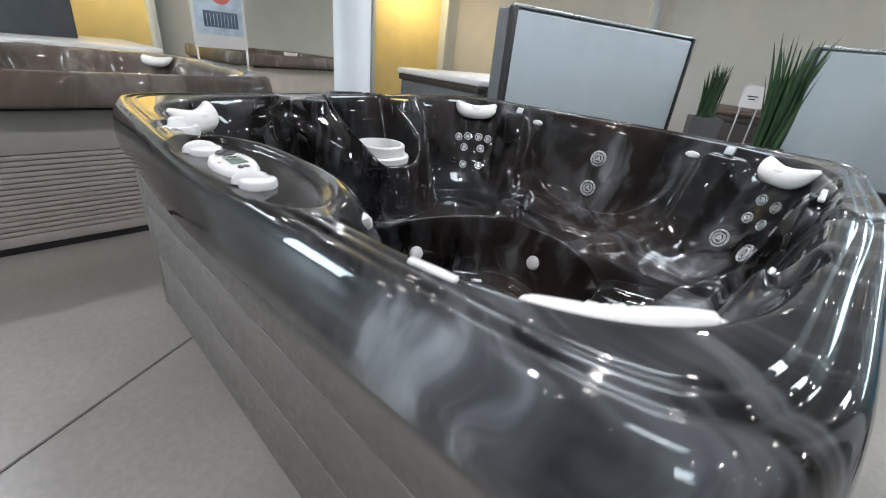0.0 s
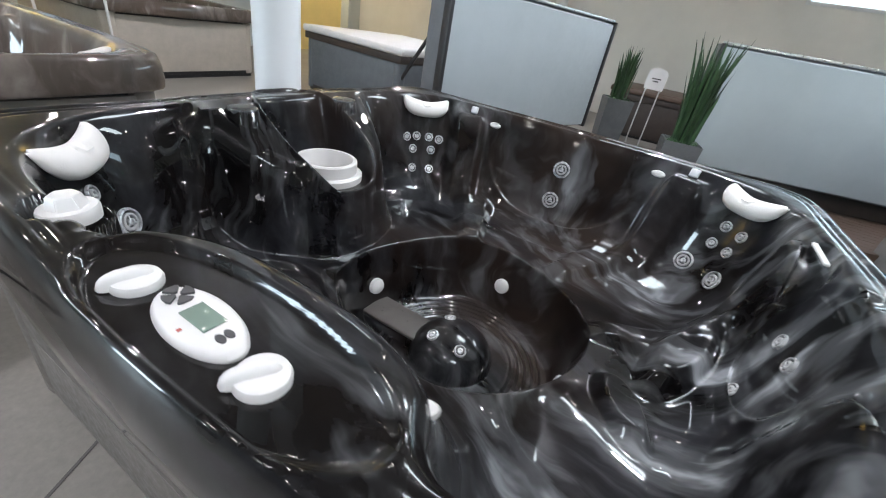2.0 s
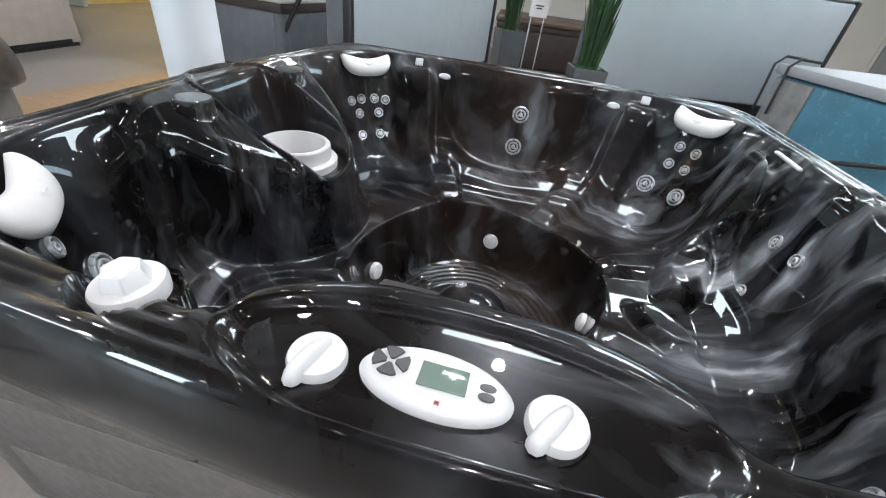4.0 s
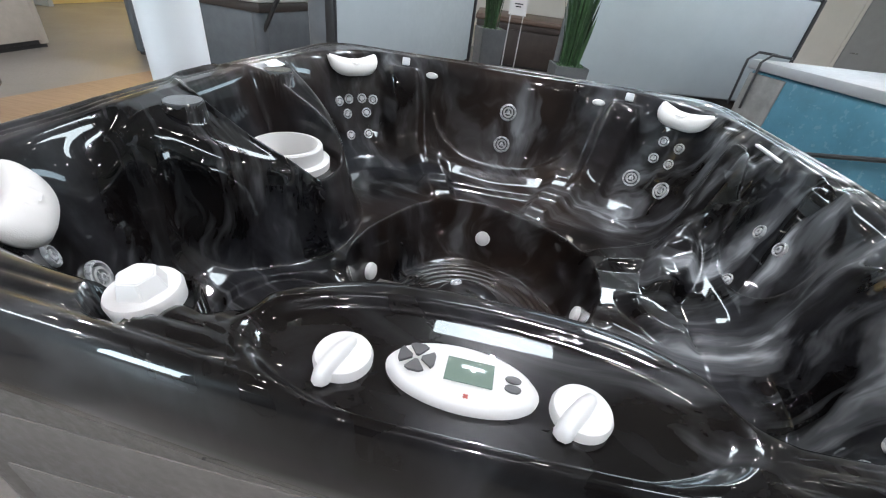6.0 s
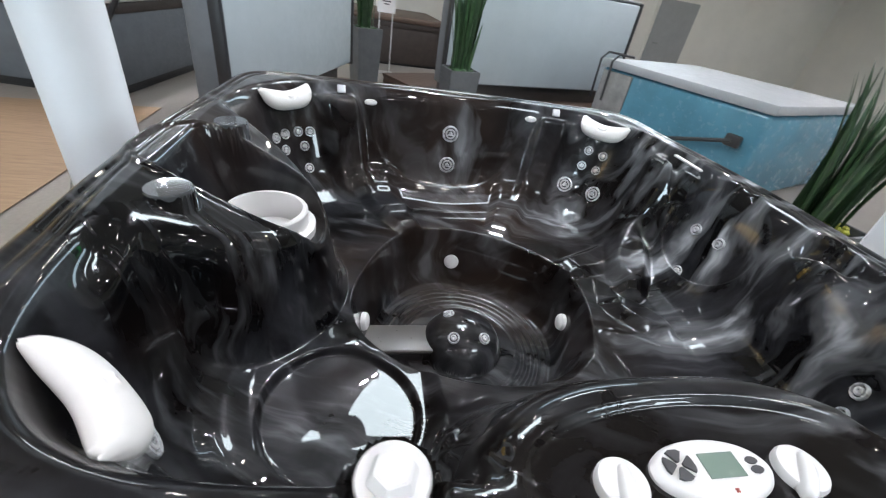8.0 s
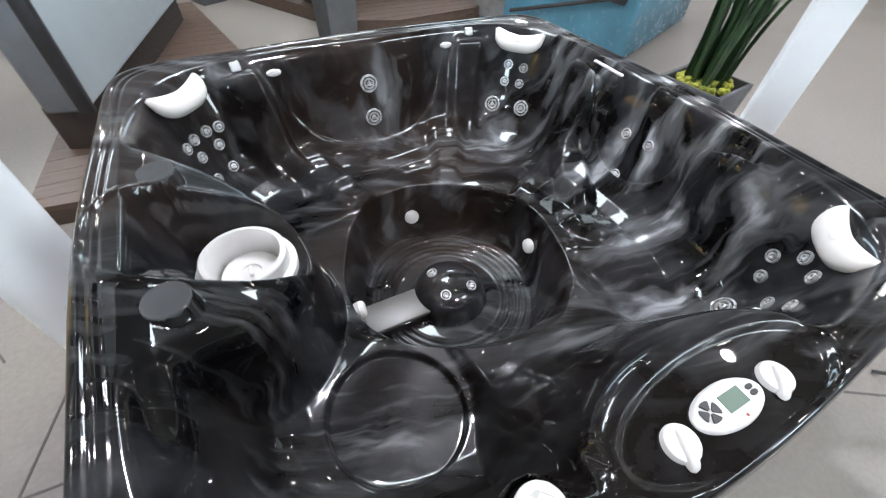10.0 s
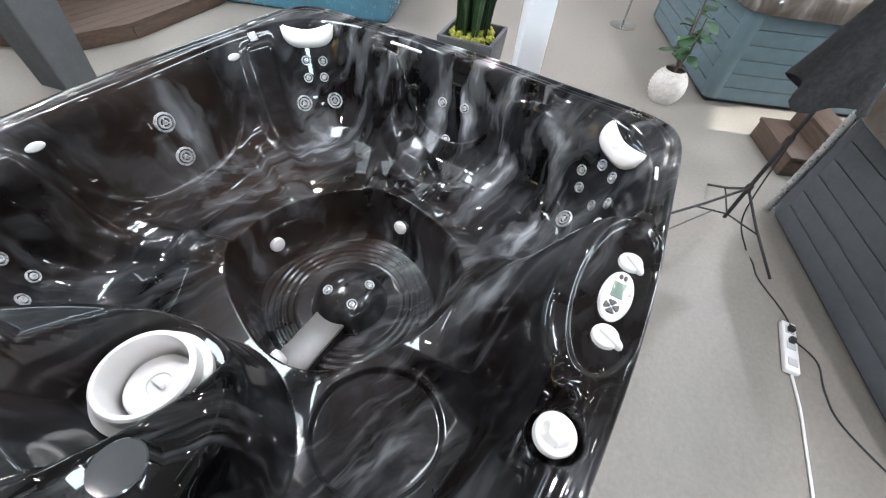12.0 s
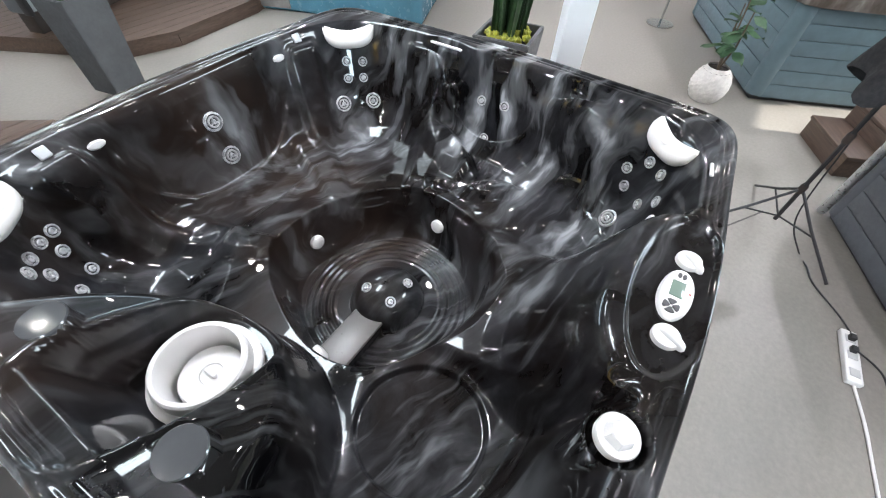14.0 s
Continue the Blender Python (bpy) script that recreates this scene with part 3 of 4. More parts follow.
def hot_tub_fittings(tub):
    for x, y in ((0.915, 0.915), (-0.905, 0.905), (-0.905, -0.915), (0.905, -0.93)):
        a = math.degrees(math.atan2(y, x)) - 90
        b = pillow_mesh()
        bmesh.ops.transform(b, matrix=pose(x, y, 0.955, 0, 0, a) @ pose(0, 0.0, 0, 55, 0, 0), verts=b.verts)
        part("pillow", b, M_PILLOW, tub, "soft white crescent head pillow", sharp=60)
    for x, y, z in ((-0.905, 0.848, 0.82), (-0.848, 0.905, 0.82), (-0.95, 0.80, 0.745), (-0.80, 0.95, 0.745), (-0.905, 0.82, 0.675), (-0.82, 0.905, 0.675), (-0.875, 0.795, 0.56), (-0.795, 0.875, 0.56),
                    (0.862, 0.913, 0.807), (0.944, 0.858, 0.791), (0.856, 0.914, 0.704), (0.922, 0.846, 0.703),
                    (1.023, 0.064, 0.753), (1.009, -0.076, 0.763), (0.973, 0.0, 0.561),
                    (0.930, -0.793, 0.724), (0.904, -0.875, 0.806), (0.828, -0.940, 0.812), (0.891, -0.818, 0.650), (0.788, -0.911, 0.654), (0.717, -0.970, 0.754),
                    (-0.895, -0.881, 0.80)):
        jet_small(wall_seat(x, y, z), tub)
    for x, y, z in ((0.006, 1.017, 0.781), (0.005, 0.989, 0.601), (0.779, 0.909, 0.57), (0.907, 0.77, 0.575), (0.793, -0.817, 0.504), (-0.907, -0.80, 0.675)):
        jet_large(wall_seat(x, y, z), tub)
    for x, y in ((-0.068, -0.083), (-0.068, 0.068), (0.075, -0.084)):
        jet_small(surface_seat(x, y), tub)
    for x, y, z in ((-0.469, 0.003, 0.228), (0.011, 0.483, 0.227), (0.496, -0.004, 0.232)):
        part("suction_cover", lathe([(0.040, -0.02), (0.041, 0.010), (0.037, 0.020), (0.025, 0.026), (0.0, 0.028)], 24, wall_seat(x, y, z)), M_WHITE, tub, "round white suction cover")
    b = box(0.36, 0.168, 0.022, -0.285, -0.01, 0.118, 0.010, seg=3)
    part("drain_cover", b, M_DRAIN, tub, "flat grey brown drain cover leading to the dome")
    # square pool lights and oval waterfall caps along the back rim
    for x in (-0.632, 0.645):
        part("light_lens", box(0.045, 0.045, 0.014, 0, 0, -0.005, 0.011, m=surface_seat(x, 1.052, 0.002), seg=3), M_LENS_PALE, tub, "small square white light lens")
    for x in (-0.47, 0.49):
        part("waterfall_cap", lathe([(0.034, -0.006), (0.035, 0.006), (0.027, 0.013), (0.0, 0.016)], 24, surface_seat(x, 1.045, 0.003), squash=0.5), M_WHITE, tub, "oval white waterfall cap")
    # slim bars in the long rim
    b = box(0.018, 0.20, 0.012, 1.046, 0.33, 0.966, 0.006, seg=3)
    part("grip_bar", b, M_WHITE, tub, "slim pearl white grip bar")
    # small lever caps near the lounge end of the ledge
    for x, y, z, a in ((0.355, -0.970, 0.925, 35),):
        part("air_lever", lathe([(0.034, -0.01), (0.035, 0.008), (0.028, 0.018), (0.0, 0.021)], 20, pose(x, y, z, 25, 0, a), squash=0.5), M_WHITE, tub, "small white air lever")
    for y in (0.265, -0.30):
        part("round_lens", lathe([(0.057, -0.01), (0.058, 0.003), (0.055, 0.007), (0.0, 0.008)], 36, pose(-0.985, y, 0.984)), M_LENS, tub, "round smoked grey lens beside the filter")
    part("grip_bar", box(0.085, 0.014, 0.012, 0, 0, 0, 0.005, m=pose(0.692, -1.078, 0.988, 15, 0, 8), seg=3), M_WHITE, tub)
    # filter ring and floating lid
    ring = part("filter_ring", lathe([(0.165, 0.0), (0.166, 0.030), (0.158, 0.036), (0.142, 0.036), (0.140, 0.086), (0.134, 0.092), (0.122, 0.092), (0.118, 0.084), (0.116, -0.09), (0.0, -0.09)], 56, pose(-0.826, 0.0, 0.688)), M_WHITE, tub, "round white skimmer filter ring")
    lid = part("filter_lid", lathe([(0.098, -0.02), (0.101, 0.006), (0.096, 0.014), (0.036, 0.016), (0.034, 0.010), (0.0, 0.010)], 44, pose(-0.822, -0.002, 0.675)), M_WHITE, ring)
    part("lid_tab", box(0.016, 0.046, 0.020, -0.822, -0.002, 0.683, 0.007), M_WHITE, ring)
    # valve cap
    cap = part("valve_cap", lathe([(0.050, -0.02), (0.052, 0.002), (0.049, 0.008), (0.0, 0.010)], 44, pose(-0.442, -1.068, 0.978, 4, -3, 0)), M_WHITE, tub, "large white valve cap with a hexagonal grip")
    hexa = lathe([(0.037, 0.0), (0.029, 0.026), (0.026, 0.029), (0.0, 0.027)], 6, pose(-0.442, -1.068, 0.984, 4, -3, 12))
    bmesh.ops.bevel(hexa, geom=list(hexa.edges), offset=0.002, segments=2, affect="EDGES")
    part("hex_grip", hexa, M_WHITE, cap)


def control_panel(tub):
    pan = part("control_panel", lathe([(0.10, -0.006), (0.101, 0.006), (0.094, 0.015), (0.086, 0.018), (0.0, 0.020)], 56, pose(0.031, -1.092, 0.975, 4, 0, -2), squash=0.47), M_WHITE, tub, "oval white control panel")
    z = 0.9955
    bz = part("lcd_screen", box(0.062, 0.037, 0.003, 0.040, -1.090, z - 0.0015, 0.001), M_LCD, pan, "grey-green lcd screen")
    for dx, dy, a in ((0, 0.0125, 0), (0.0145, 0, -90), (0, -0.0125, 180), (-0.0145, 0, 90)):
        b = bmesh.new()
        vs = []
        for h in (0.0, 0.004):
            vs.append([b.verts.new((x, y, h)) for x, y in ((-0.0125, 0.006), (-0.0065, 0.0095), (0.0065, 0.0095), (0.0125, 0.006), (0.0022, -0.0085), (-0.0022, -0.0085))])
        b.faces.new(vs[1])
        for i in range(6):
            b.faces.new((vs[0][i], vs[0][(i + 1) % 6], vs[1][(i + 1) % 6], vs[1][i]))
        bmesh.ops.recalc_face_normals(b, faces=b.faces)
        bmesh.ops.transform(b, matrix=pose(-0.030 + dx, -1.086 + dy, z - 0.001, 0, 0, a), verts=b.verts)
        part("button", b, M_BUTTON, pan)
    for dy in (0.008, -0.008):
        b = lathe([(0.0105, 0), (0.0105, 0.004), (0.0, 0.0045)], 20, pose(0.096, -1.093 + dy * 0.85, z - 0.004), squash=0.55)
        part("button", b, M_BUTTON, pan)
    b = bmesh.new()
    for a in (45, 135):
        box(0.007, 0.0025, 0.0012, 0, 0, 0, 0, m=pose(0.040, -1.125, z - 0.003, 0, 0, a), bm=b)
    part("red_mark", b, M_RED, pan)
    for x, y, a in ((-0.125, -1.100, -108), (0.184, -1.100, -125)):
        k = part("dial", lathe([(0.038, -0.006), (0.039, 0.008), (0.036, 0.015), (0.025, 0.019), (0.0, 0.020)], 36, pose(x, y, 0.975)), M_WHITE, tub, "white diverter dial with a raised wedge grip")
        b = bmesh.new()
        rings = []
        for u, w, h in ((-0.024, 0.005, 0.0205), (-0.008, 0.009, 0.030), (0.014, 0.011, 0.032), (0.036, 0.010, 0.027), (0.050, 0.007, 0.016)):
            rings.append([b.verts.new((u, sw * w * f, hh)) for sw, f, hh in ((-1, 1.25, 0.004), (-1, 1.0, h * 0.75), (-1, 0.5, h), (1, 0.5, h), (1, 1.0, h * 0.75), (1, 1.25, 0.004))])
        for p, q in zip(rings, rings[1:]):
            for c in range(5):
                b.faces.new((p[c], p[c + 1], q[c + 1], q[c]))
        b.faces.new(rings[0])
        b.faces.new(rings[-1][::-1])
        bmesh.ops.recalc_face_normals(b, faces=b.faces)
        bmesh.ops.subdivide_edges(b, edges=list(b.edges), cuts=1, use_grid_fill=True, smooth=0.6)
        bmesh.ops.transform(b, matrix=pose(x, y, 0.975, 0, 0, a), verts=b.verts)
        part("dial_grip", b, M_WHITE, k, sharp=70)


def cabinet(tub, mat, half=1.11, height=0.885, bands=(0.06, 0.30, 0.93), ribs=0, rib_span=(0.2, 0.7), corner=0.09):
    """Cabinet boards with open seams, corner posts and a dark toe band; ribs: fine boards over one stretch."""
    w = 2 * (half - corner)
    edges = [f * height for f in bands]
    rows = list(zip(edges, edges[1:]))
    if ribs:
        lo, hi = rib_span[0] * height, rib_span[1] * height
        step = (hi - lo) / ribs
        rows = [(edges[0], lo)] + [(lo + i * step, lo + (i + 1) * step) for i in range(ribs)] + [(hi, edges[-1])]
    made = {}
    for k in range(4):
        m = pose(0, 0, 0, 0, 0, 90 * k)
        part("side_panel", box(w, 0.02, height - 0.06, 0, -half + 0.03, 0.05, 0.002, m=m), M_BLACKPL, tub, "dark backing behind the boards")
        for a, c in rows:
            key = round(c - a, 4)
            if key not in made:
                ob = part("board", box(w - 0.008, 0.022, c - a - 0.005, 0, 0, 0, 0.004, seg=2), mat, tub)
                made[key] = ob.data
            else:
                ob = new("board", made[key])
                ob.parent = tub
            ob.matrix_basis = m @ pose(0, -half + 0.012, a)
        part("corner_post", lathe([(corner, 0.05), (corner * 1.02, 0.06), (corner * 1.02, height - 0.012), (corner, height)], 24, m @ pose(-half + corner - 0.005, -half + corner - 0.005, 0)), mat, tub)
    part("toe_base", box(2 * half - 0.08, 2 * half - 0.08, 0.06, 0, 0, 0, 0.004), M_BLACKPL, tub, "black recessed base")


tub = thing("hot_tub", "empty black marbled acrylic hot tub with taupe cabinet, standing on concrete", "hot tub")
shell("shell", M_ACRYL, tub, 900, 300, "glossy black acrylic shell with pale swirls")
cabinet(tub, M_SKIRT, height=0.815, bands=(0.06, 0.40, 0.70, 0.995))
hot_tub_fittings(tub)
control_panel(tub)


# ---- other tubs on show ----
def show_tub(label, m, cab, top, bands=(0.07, 0.98), ribs=0, half=1.08, height=0.81, cover=None):
    t = thing("hot_tub", label, "hot tub", m, group="tubs on show")
    cabinet(t, cab, half=half, height=height, bands=bands, ribs=ribs, rib_span=(0.15, 0.70))
    if cover is None:
        shell("shell", top, t, 120, 70, "glossy marbled acrylic shell")
        for x, y in ((0.9, 0.9), (-0.9, 0.9), (-0.9, -0.9), (0.9, -0.9)):
            b = pillow_mesh()
            bmesh.ops.transform(b, matrix=pose(x, y, 0.955, 0, 0, math.degrees(math.atan2(y, x)) - 90) @ pose(0, 0, 0, 42, 0, 0), verts=b.verts)
            part("pillow", b, M_PILLOW, t, "soft white head pillow", sharp=60)
    else:
        part("band", box(2 * half + 0.04, 2 * half + 0.04, 0.10, 0, 0, height - 0.03, 0.01), M_DARKBROWN, t, "dark brown band under the rim")
        part("rim", box(2 * half + 0.10, 2 * half + 0.10, 0.10, 0, 0, height + 0.07, 0.035, seg=3), cover, t, "smooth pale rim")
    return t


show_tub("brown marbled hot tub with ribbed warm grey cabinet on concrete", pose(-3.13, -1.16, 0, 0, 0, 0), M_SKIRT_LIGHT, M_ACRYL_BROWN, ribs=15)
show_tub("oatmeal cabinet hot tub with brown marbled rim and dark base", pose(-7.15, 2.35, 0, 0, 0, 4), M_TAN, M_ACRYL_BROWN, bands=(0.12, 0.98))
lifted = show_tub("slate grey hot tub with white rim and black cover lifter", pose(-4.0, 4.75, 0, 0, 0, -8), M_SLATE_LIGHT, M_WHITE, bands=(0.12, 0.98), cover=M_WHITE)
back_to = pose(-4.0, 4.75, 0, 0, 0, -8).inverted()
arm = part("lifter_arm", tube([back_to @ Vector(q) for q in ((-3.19, 3.60, 0.42), (-2.90, 3.60, 0.90), (-2.72, 3.58, 1.16), (-2.66, 3.75, 1.30))], 0.026), M_BLACKPL, lifted, "black tube cover lifter arm")
part("hinge", lathe([(0.055, -0.03), (0.06, 0.0), (0.055, 0.03), (0.0, 0.03)], 20, back_to @ pose(-3.19, 3.60, 0.42, 90, 0, 0)), M_BLACKPL, arm)
show_tub("white rimmed hot tub against the back wall", pose(-6.9, -0.9, 0, 0, 0, 0), M_TAN, M_WHITE, bands=(0.12, 0.98), cover=M_WHITE)
show_tub("slate hot tub with horizontal cabinet boards", pose(5.215, -1.955, 0, 0, 0, 24), M_SLATE_DAYLIT, M_ACRYL_BROWN, bands=(0.05, 0.21, 0.37, 0.53, 0.69, 0.85, 0.99), half=1.10, height=0.815)
show_tub("dark slate hot tub with horizontal cabinet boards", pose(1.70, -3.47, 0, 0, 0, 20.8), M_SLATE, M_ACRYL_BROWN, bands=(0.05, 0.21, 0.37, 0.53, 0.69, 0.85, 0.99), half=1.10, height=0.815)

show_tub("dark brown covered spa far behind the planters", pose(-0.1, 8.5, 0, 0, 0, 5), M_DARKBROWN, M_DARKBROWN, half=0.95, height=0.70, cover=M_DECK)
# steps between the two slate tubs
stp = thing("wooden_step", "brown two tread wooden step on the concrete floor", "step", pose(3.18, -2.10, 0, 0, 0, 24))
part("tread", box(0.60, 0.26, 0.03, 0, 0.0, 0.15, 0.006), M_DECK, stp)
part("tread", box(0.60, 0.24, 0.03, 0, -0.24, 0.30, 0.006), M_DECK, stp)
part("riser", box(0.58, 0.02, 0.15, 0, 0.11, 0, 0.004), M_DECK, stp)
part("riser", box(0.58, 0.02, 0.30, 0, -0.13, 0, 0.004), M_DECK, stp)
for sx in (-0.28, 0.28):
    part("side_board", box(0.02, 0.46, 0.15, sx, -0.12, 0, 0.004), M_DECK, stp)
for px, py in ((2.335, -2.05),):
    part_of = thing("corner_trim", "aluminium trim strip on a tub corner", "trim", pose(px, py, 0, 0, 0, 36))
    part("strip", lathe([(0.024, 0.0), (0.026, 0.005), (0.026, 0.86), (0.022, 0.865), (0.0, 0.866)], 16), M_TRIM, part_of)
sb = thing("sign_stand", "round steel sign stand base with thin pole", "sign stand", pose(5.2, -0.25, 0))
part("base", lathe([(0.16, 0.0), (0.16, 0.012), (0.03, 0.02), (0.0, 0.02)], 36), M_CHROME, sb)
part("pole", tube([(0, 0, 0.015), (0, 0, 1.1)], 0.012), M_CHROME, sb)
# ---- tall covers, decks, wrapped tub ----
def upright_cover(p, q, z0, z1, thick, label, cap=True):
    """A tall folded cover from p to q."""
    p, q = Vector(p), Vector(q)
    L = (q - p).length
    m = pose(p.x, p.y, 0, 0, 0, math.degrees(math.atan2(q.y - p.y, q.x - p.x)))
    t = thing("upright_cover", label, "spa cover", m)
    part("pale_face", box(L - 0.06, 0.05, z1 - z0 - 0.05, L / 2, 0.015, z0 + 0.02, 0.02, seg=3), M_COVER, t, "pale grey smooth face")
    part("dark_back", box(L, thick, z1 - z0, L / 2, 0.03 + thick / 2, z0, 0.03, seg=3), M_COVER_EDGE, t, "dark grey padded back")
    for ex in (0.012, L - 0.012):
        part("edge_binding", box(0.045, 0.09, z1 - z0, ex, 0.012, z0, 0.012, seg=2), M_BLACKPL, t, "black edge binding")
    part("top_rail", box(L, 0.05, 0.03, L / 2, 0.03, z1 - 0.01, 0.01), M_TRIM, t, "slim metal top rail")
    part("base_block", box(L - 0.2, thick * 0.8, z0, L / 2, 0.12 + thick / 2, 0, 0.01), M_DARKBROWN, t, "dark base")
    return t


upright_cover((-1.50, 1.98), (-0.72, 4.65), 0.45, 1.72, 0.22, "tall pale grey padded spa cover standing on edge")
upright_cover((0.50, 4.50), (3.66, 5.50), 0.36, 1.69, 0.22, "long pale blue grey padded spa cover standing on edge")


def deck(name, pts, height, label, top_mat=None):
    """A low platform: a boarded top and one fascia board for each side."""
    t = thing(name, label, "deck")
    top_mat = top_mat or M_DECK
    b = bmesh.new()
    lo = [b.verts.new((x, y, height * 0.75)) for x, y in pts]
    hi = [b.verts.new((x, y, height)) for x, y in pts]
    b.faces.new(hi)
    b.faces.new(lo[::-1])
    for i in range(len(pts)):
        j = (i + 1) % len(pts)
        b.faces.new((lo[i], lo[j], hi[j], hi[i]))
    bmesh.ops.recalc_face_normals(b, faces=b.faces)
    # saw the top into boards
    xs, ys = [p[0] for p in pts], [p[1] for p in pts]
    k = min(ys) + 0.14
    while k < max(ys) and height > 0.05:
        for off in (-0.003, 0.003):
            bmesh.ops.bisect_plane(b, geom=list(b.verts) + list(b.edges) + list(b.faces), plane_co=(0, k + off, 0), plane_no=(0, 1, 0))
        k += 0.14
    if height > 0.05:
        gap = [f for f in b.faces if f.normal.z > 0.9 and max(v.co.y for v in f.verts) - min(v.co.y for v in f.verts) < 0.0065]
        r = bmesh.ops.extrude_discrete_faces(b, faces=gap)
        for f in r["faces"]:
            for v in f.verts:
                v.co.z -= 0.006
    part("top", b, top_mat, t)
    if height > 0.05:
        n = len(pts)
        cx, cy = sum(xs) / n, sum(ys) / n
        for i in range(n):
            (xa, ya), (xb, yb) = pts[i], pts[(i + 1) % n]
            L, a = math.hypot(xb - xa, yb - ya), math.atan2(yb - ya, xb - xa)
            part("fascia", box(L - 0.01, 0.02, height * 0.745, 0, 0, 0, 0.004, m=pose(xa + (xb - xa) / 2 + (cx - xa) * 0.012, ya + (yb - ya) / 2 + (cy - ya) * 0.012, 0, 0, 0, math.degrees(a))), top_mat, t)
    return t


deck("wooden_deck", [(-0.25, 5.9), (0.85, 3.92), (1.35, 3.75), (2.45, 3.85), (4.3, 4.6), (3.9, 6.0), (0.6, 6.4)], 0.15, "low dark brown boarded deck with cut corners")
deck("wooden_deck", [(-1.95, 1.55), (-1.45, 1.50), (-0.15, 3.03), (-0.45, 3.40), (-0.75, 5.2), (-1.6, 5.2)], 0.15, "low dark brown wooden platform under a cover")
deck("tan_floor_mat", [(-4.6, 0.9), (-2.6, 0.9), (-2.6, 3.4), (-4.4, 3.2)], 0.012, "thin tan wood floor panel on concrete", M_TANFLOOR)


def wrapped_tub():
    d = Vector((0.36, -0.93)).normalized()
    m = pose(2.52, 4.0, 0, 0, 0, math.degrees(math.atan2(d.y, d.x)))
    t = thing("wrapped_spa", "grey topped spa wrapped in blue film with black lifter arms", "hot tub", m)
    part("body", box(2.1, 2.1, 0.93, 1.05, 1.05, 0.0, 0.05, seg=3), M_COVER_BLUE, t, "blue film wrapped side")
    part("cover", box(2.16, 2.16, 0.10, 1.05, 1.05, 0.93, 0.02, seg=2), M_COVER_TOP, t, "pale grey flat cover")
    part("clear_film", box(0.46, 0.03, 0.86, 0.25, -0.004, 0.04, 0.012, seg=2), M_FILM, t, "crumpled clear film at the corner")
    for k, x in enumerate((0.02, 0.20)):
        b = tube([(x, -0.10, 0.55), (x, -0.12, 1.02), (x + 0.02, -0.04, 1.10), (x + 0.16, 0.06, 1.10)], 0.014)
        part("lifter_arm", b, M_BLACKPL, t, "bent black tube arm")
    part("strut", tube([(0.62, -0.07, 0.22), (1.90, -0.07, 0.62)], 0.022), M_BLACKPL, t, "diagonal black strut")
    part("hinge_pad", box(0.16, 0.06, 0.12, 1.90, -0.05, 0.56, 0.02), M_BLACKPL, t)
    return t


wrapped_tub()

# ---- column, post, plants ----
col = thing("column", "round white painted column from floor to ceiling", "column", pose(-1.40, 0.205, 0), kind="structure")
part("shaft", lathe([(0.115, 0.0), (0.115, TOP)], 40), M_COLUMN, col)
post = thing("sign_post", "square white post on a flat plate", "post", pose(1.87, -0.11, 0, 0, 0, 30))
part("upright", box(0.17, 0.17, 2.2, 0, 0, 0.02, 0.008), M_COLUMN, post)
part("side_channel", box(0.04, 0.07, 2.2, 0.108, 0, 0.02, 0.006), M_COLUMN, post)
part("foot_plate", box(0.32, 0.28, 0.02, 0, 0, 0, 0.004), M_GREYPL, post, "grey foot plate")


def blade(bm, base, lean, height, width, twist, rng):
    """One sword-shaped leaf."""
    n = 9
    side = Vector((math.cos(twist), math.sin(twist), 0))
    left, mid, right = [], [], []
    for i in range(n):
        s = i / (n - 1)
        c = base + Vector((lean.x * s * s, lean.y * s * s, height * s)) * 1.0 + side * (0.012 * math.sin(3 * s + twist))
        w = width * (0.55 + 0.9 * s) * (1 - s ** 2.2) + 0.001
        nrm = side.cross(Vector((lean.x, lean.y, height)).normalized())
        left.append(bm.verts.new(c - side * w))
        mid.append(bm.verts.new(c + nrm * w * 0.35))
        right.append(bm.verts.new(c + side * w))
    for a, b_ in ((left, mid), (mid, right)):
        for i in range(n - 1):
            bm.faces.new((a[i], b_[i], b_[i + 1], a[i + 1]))


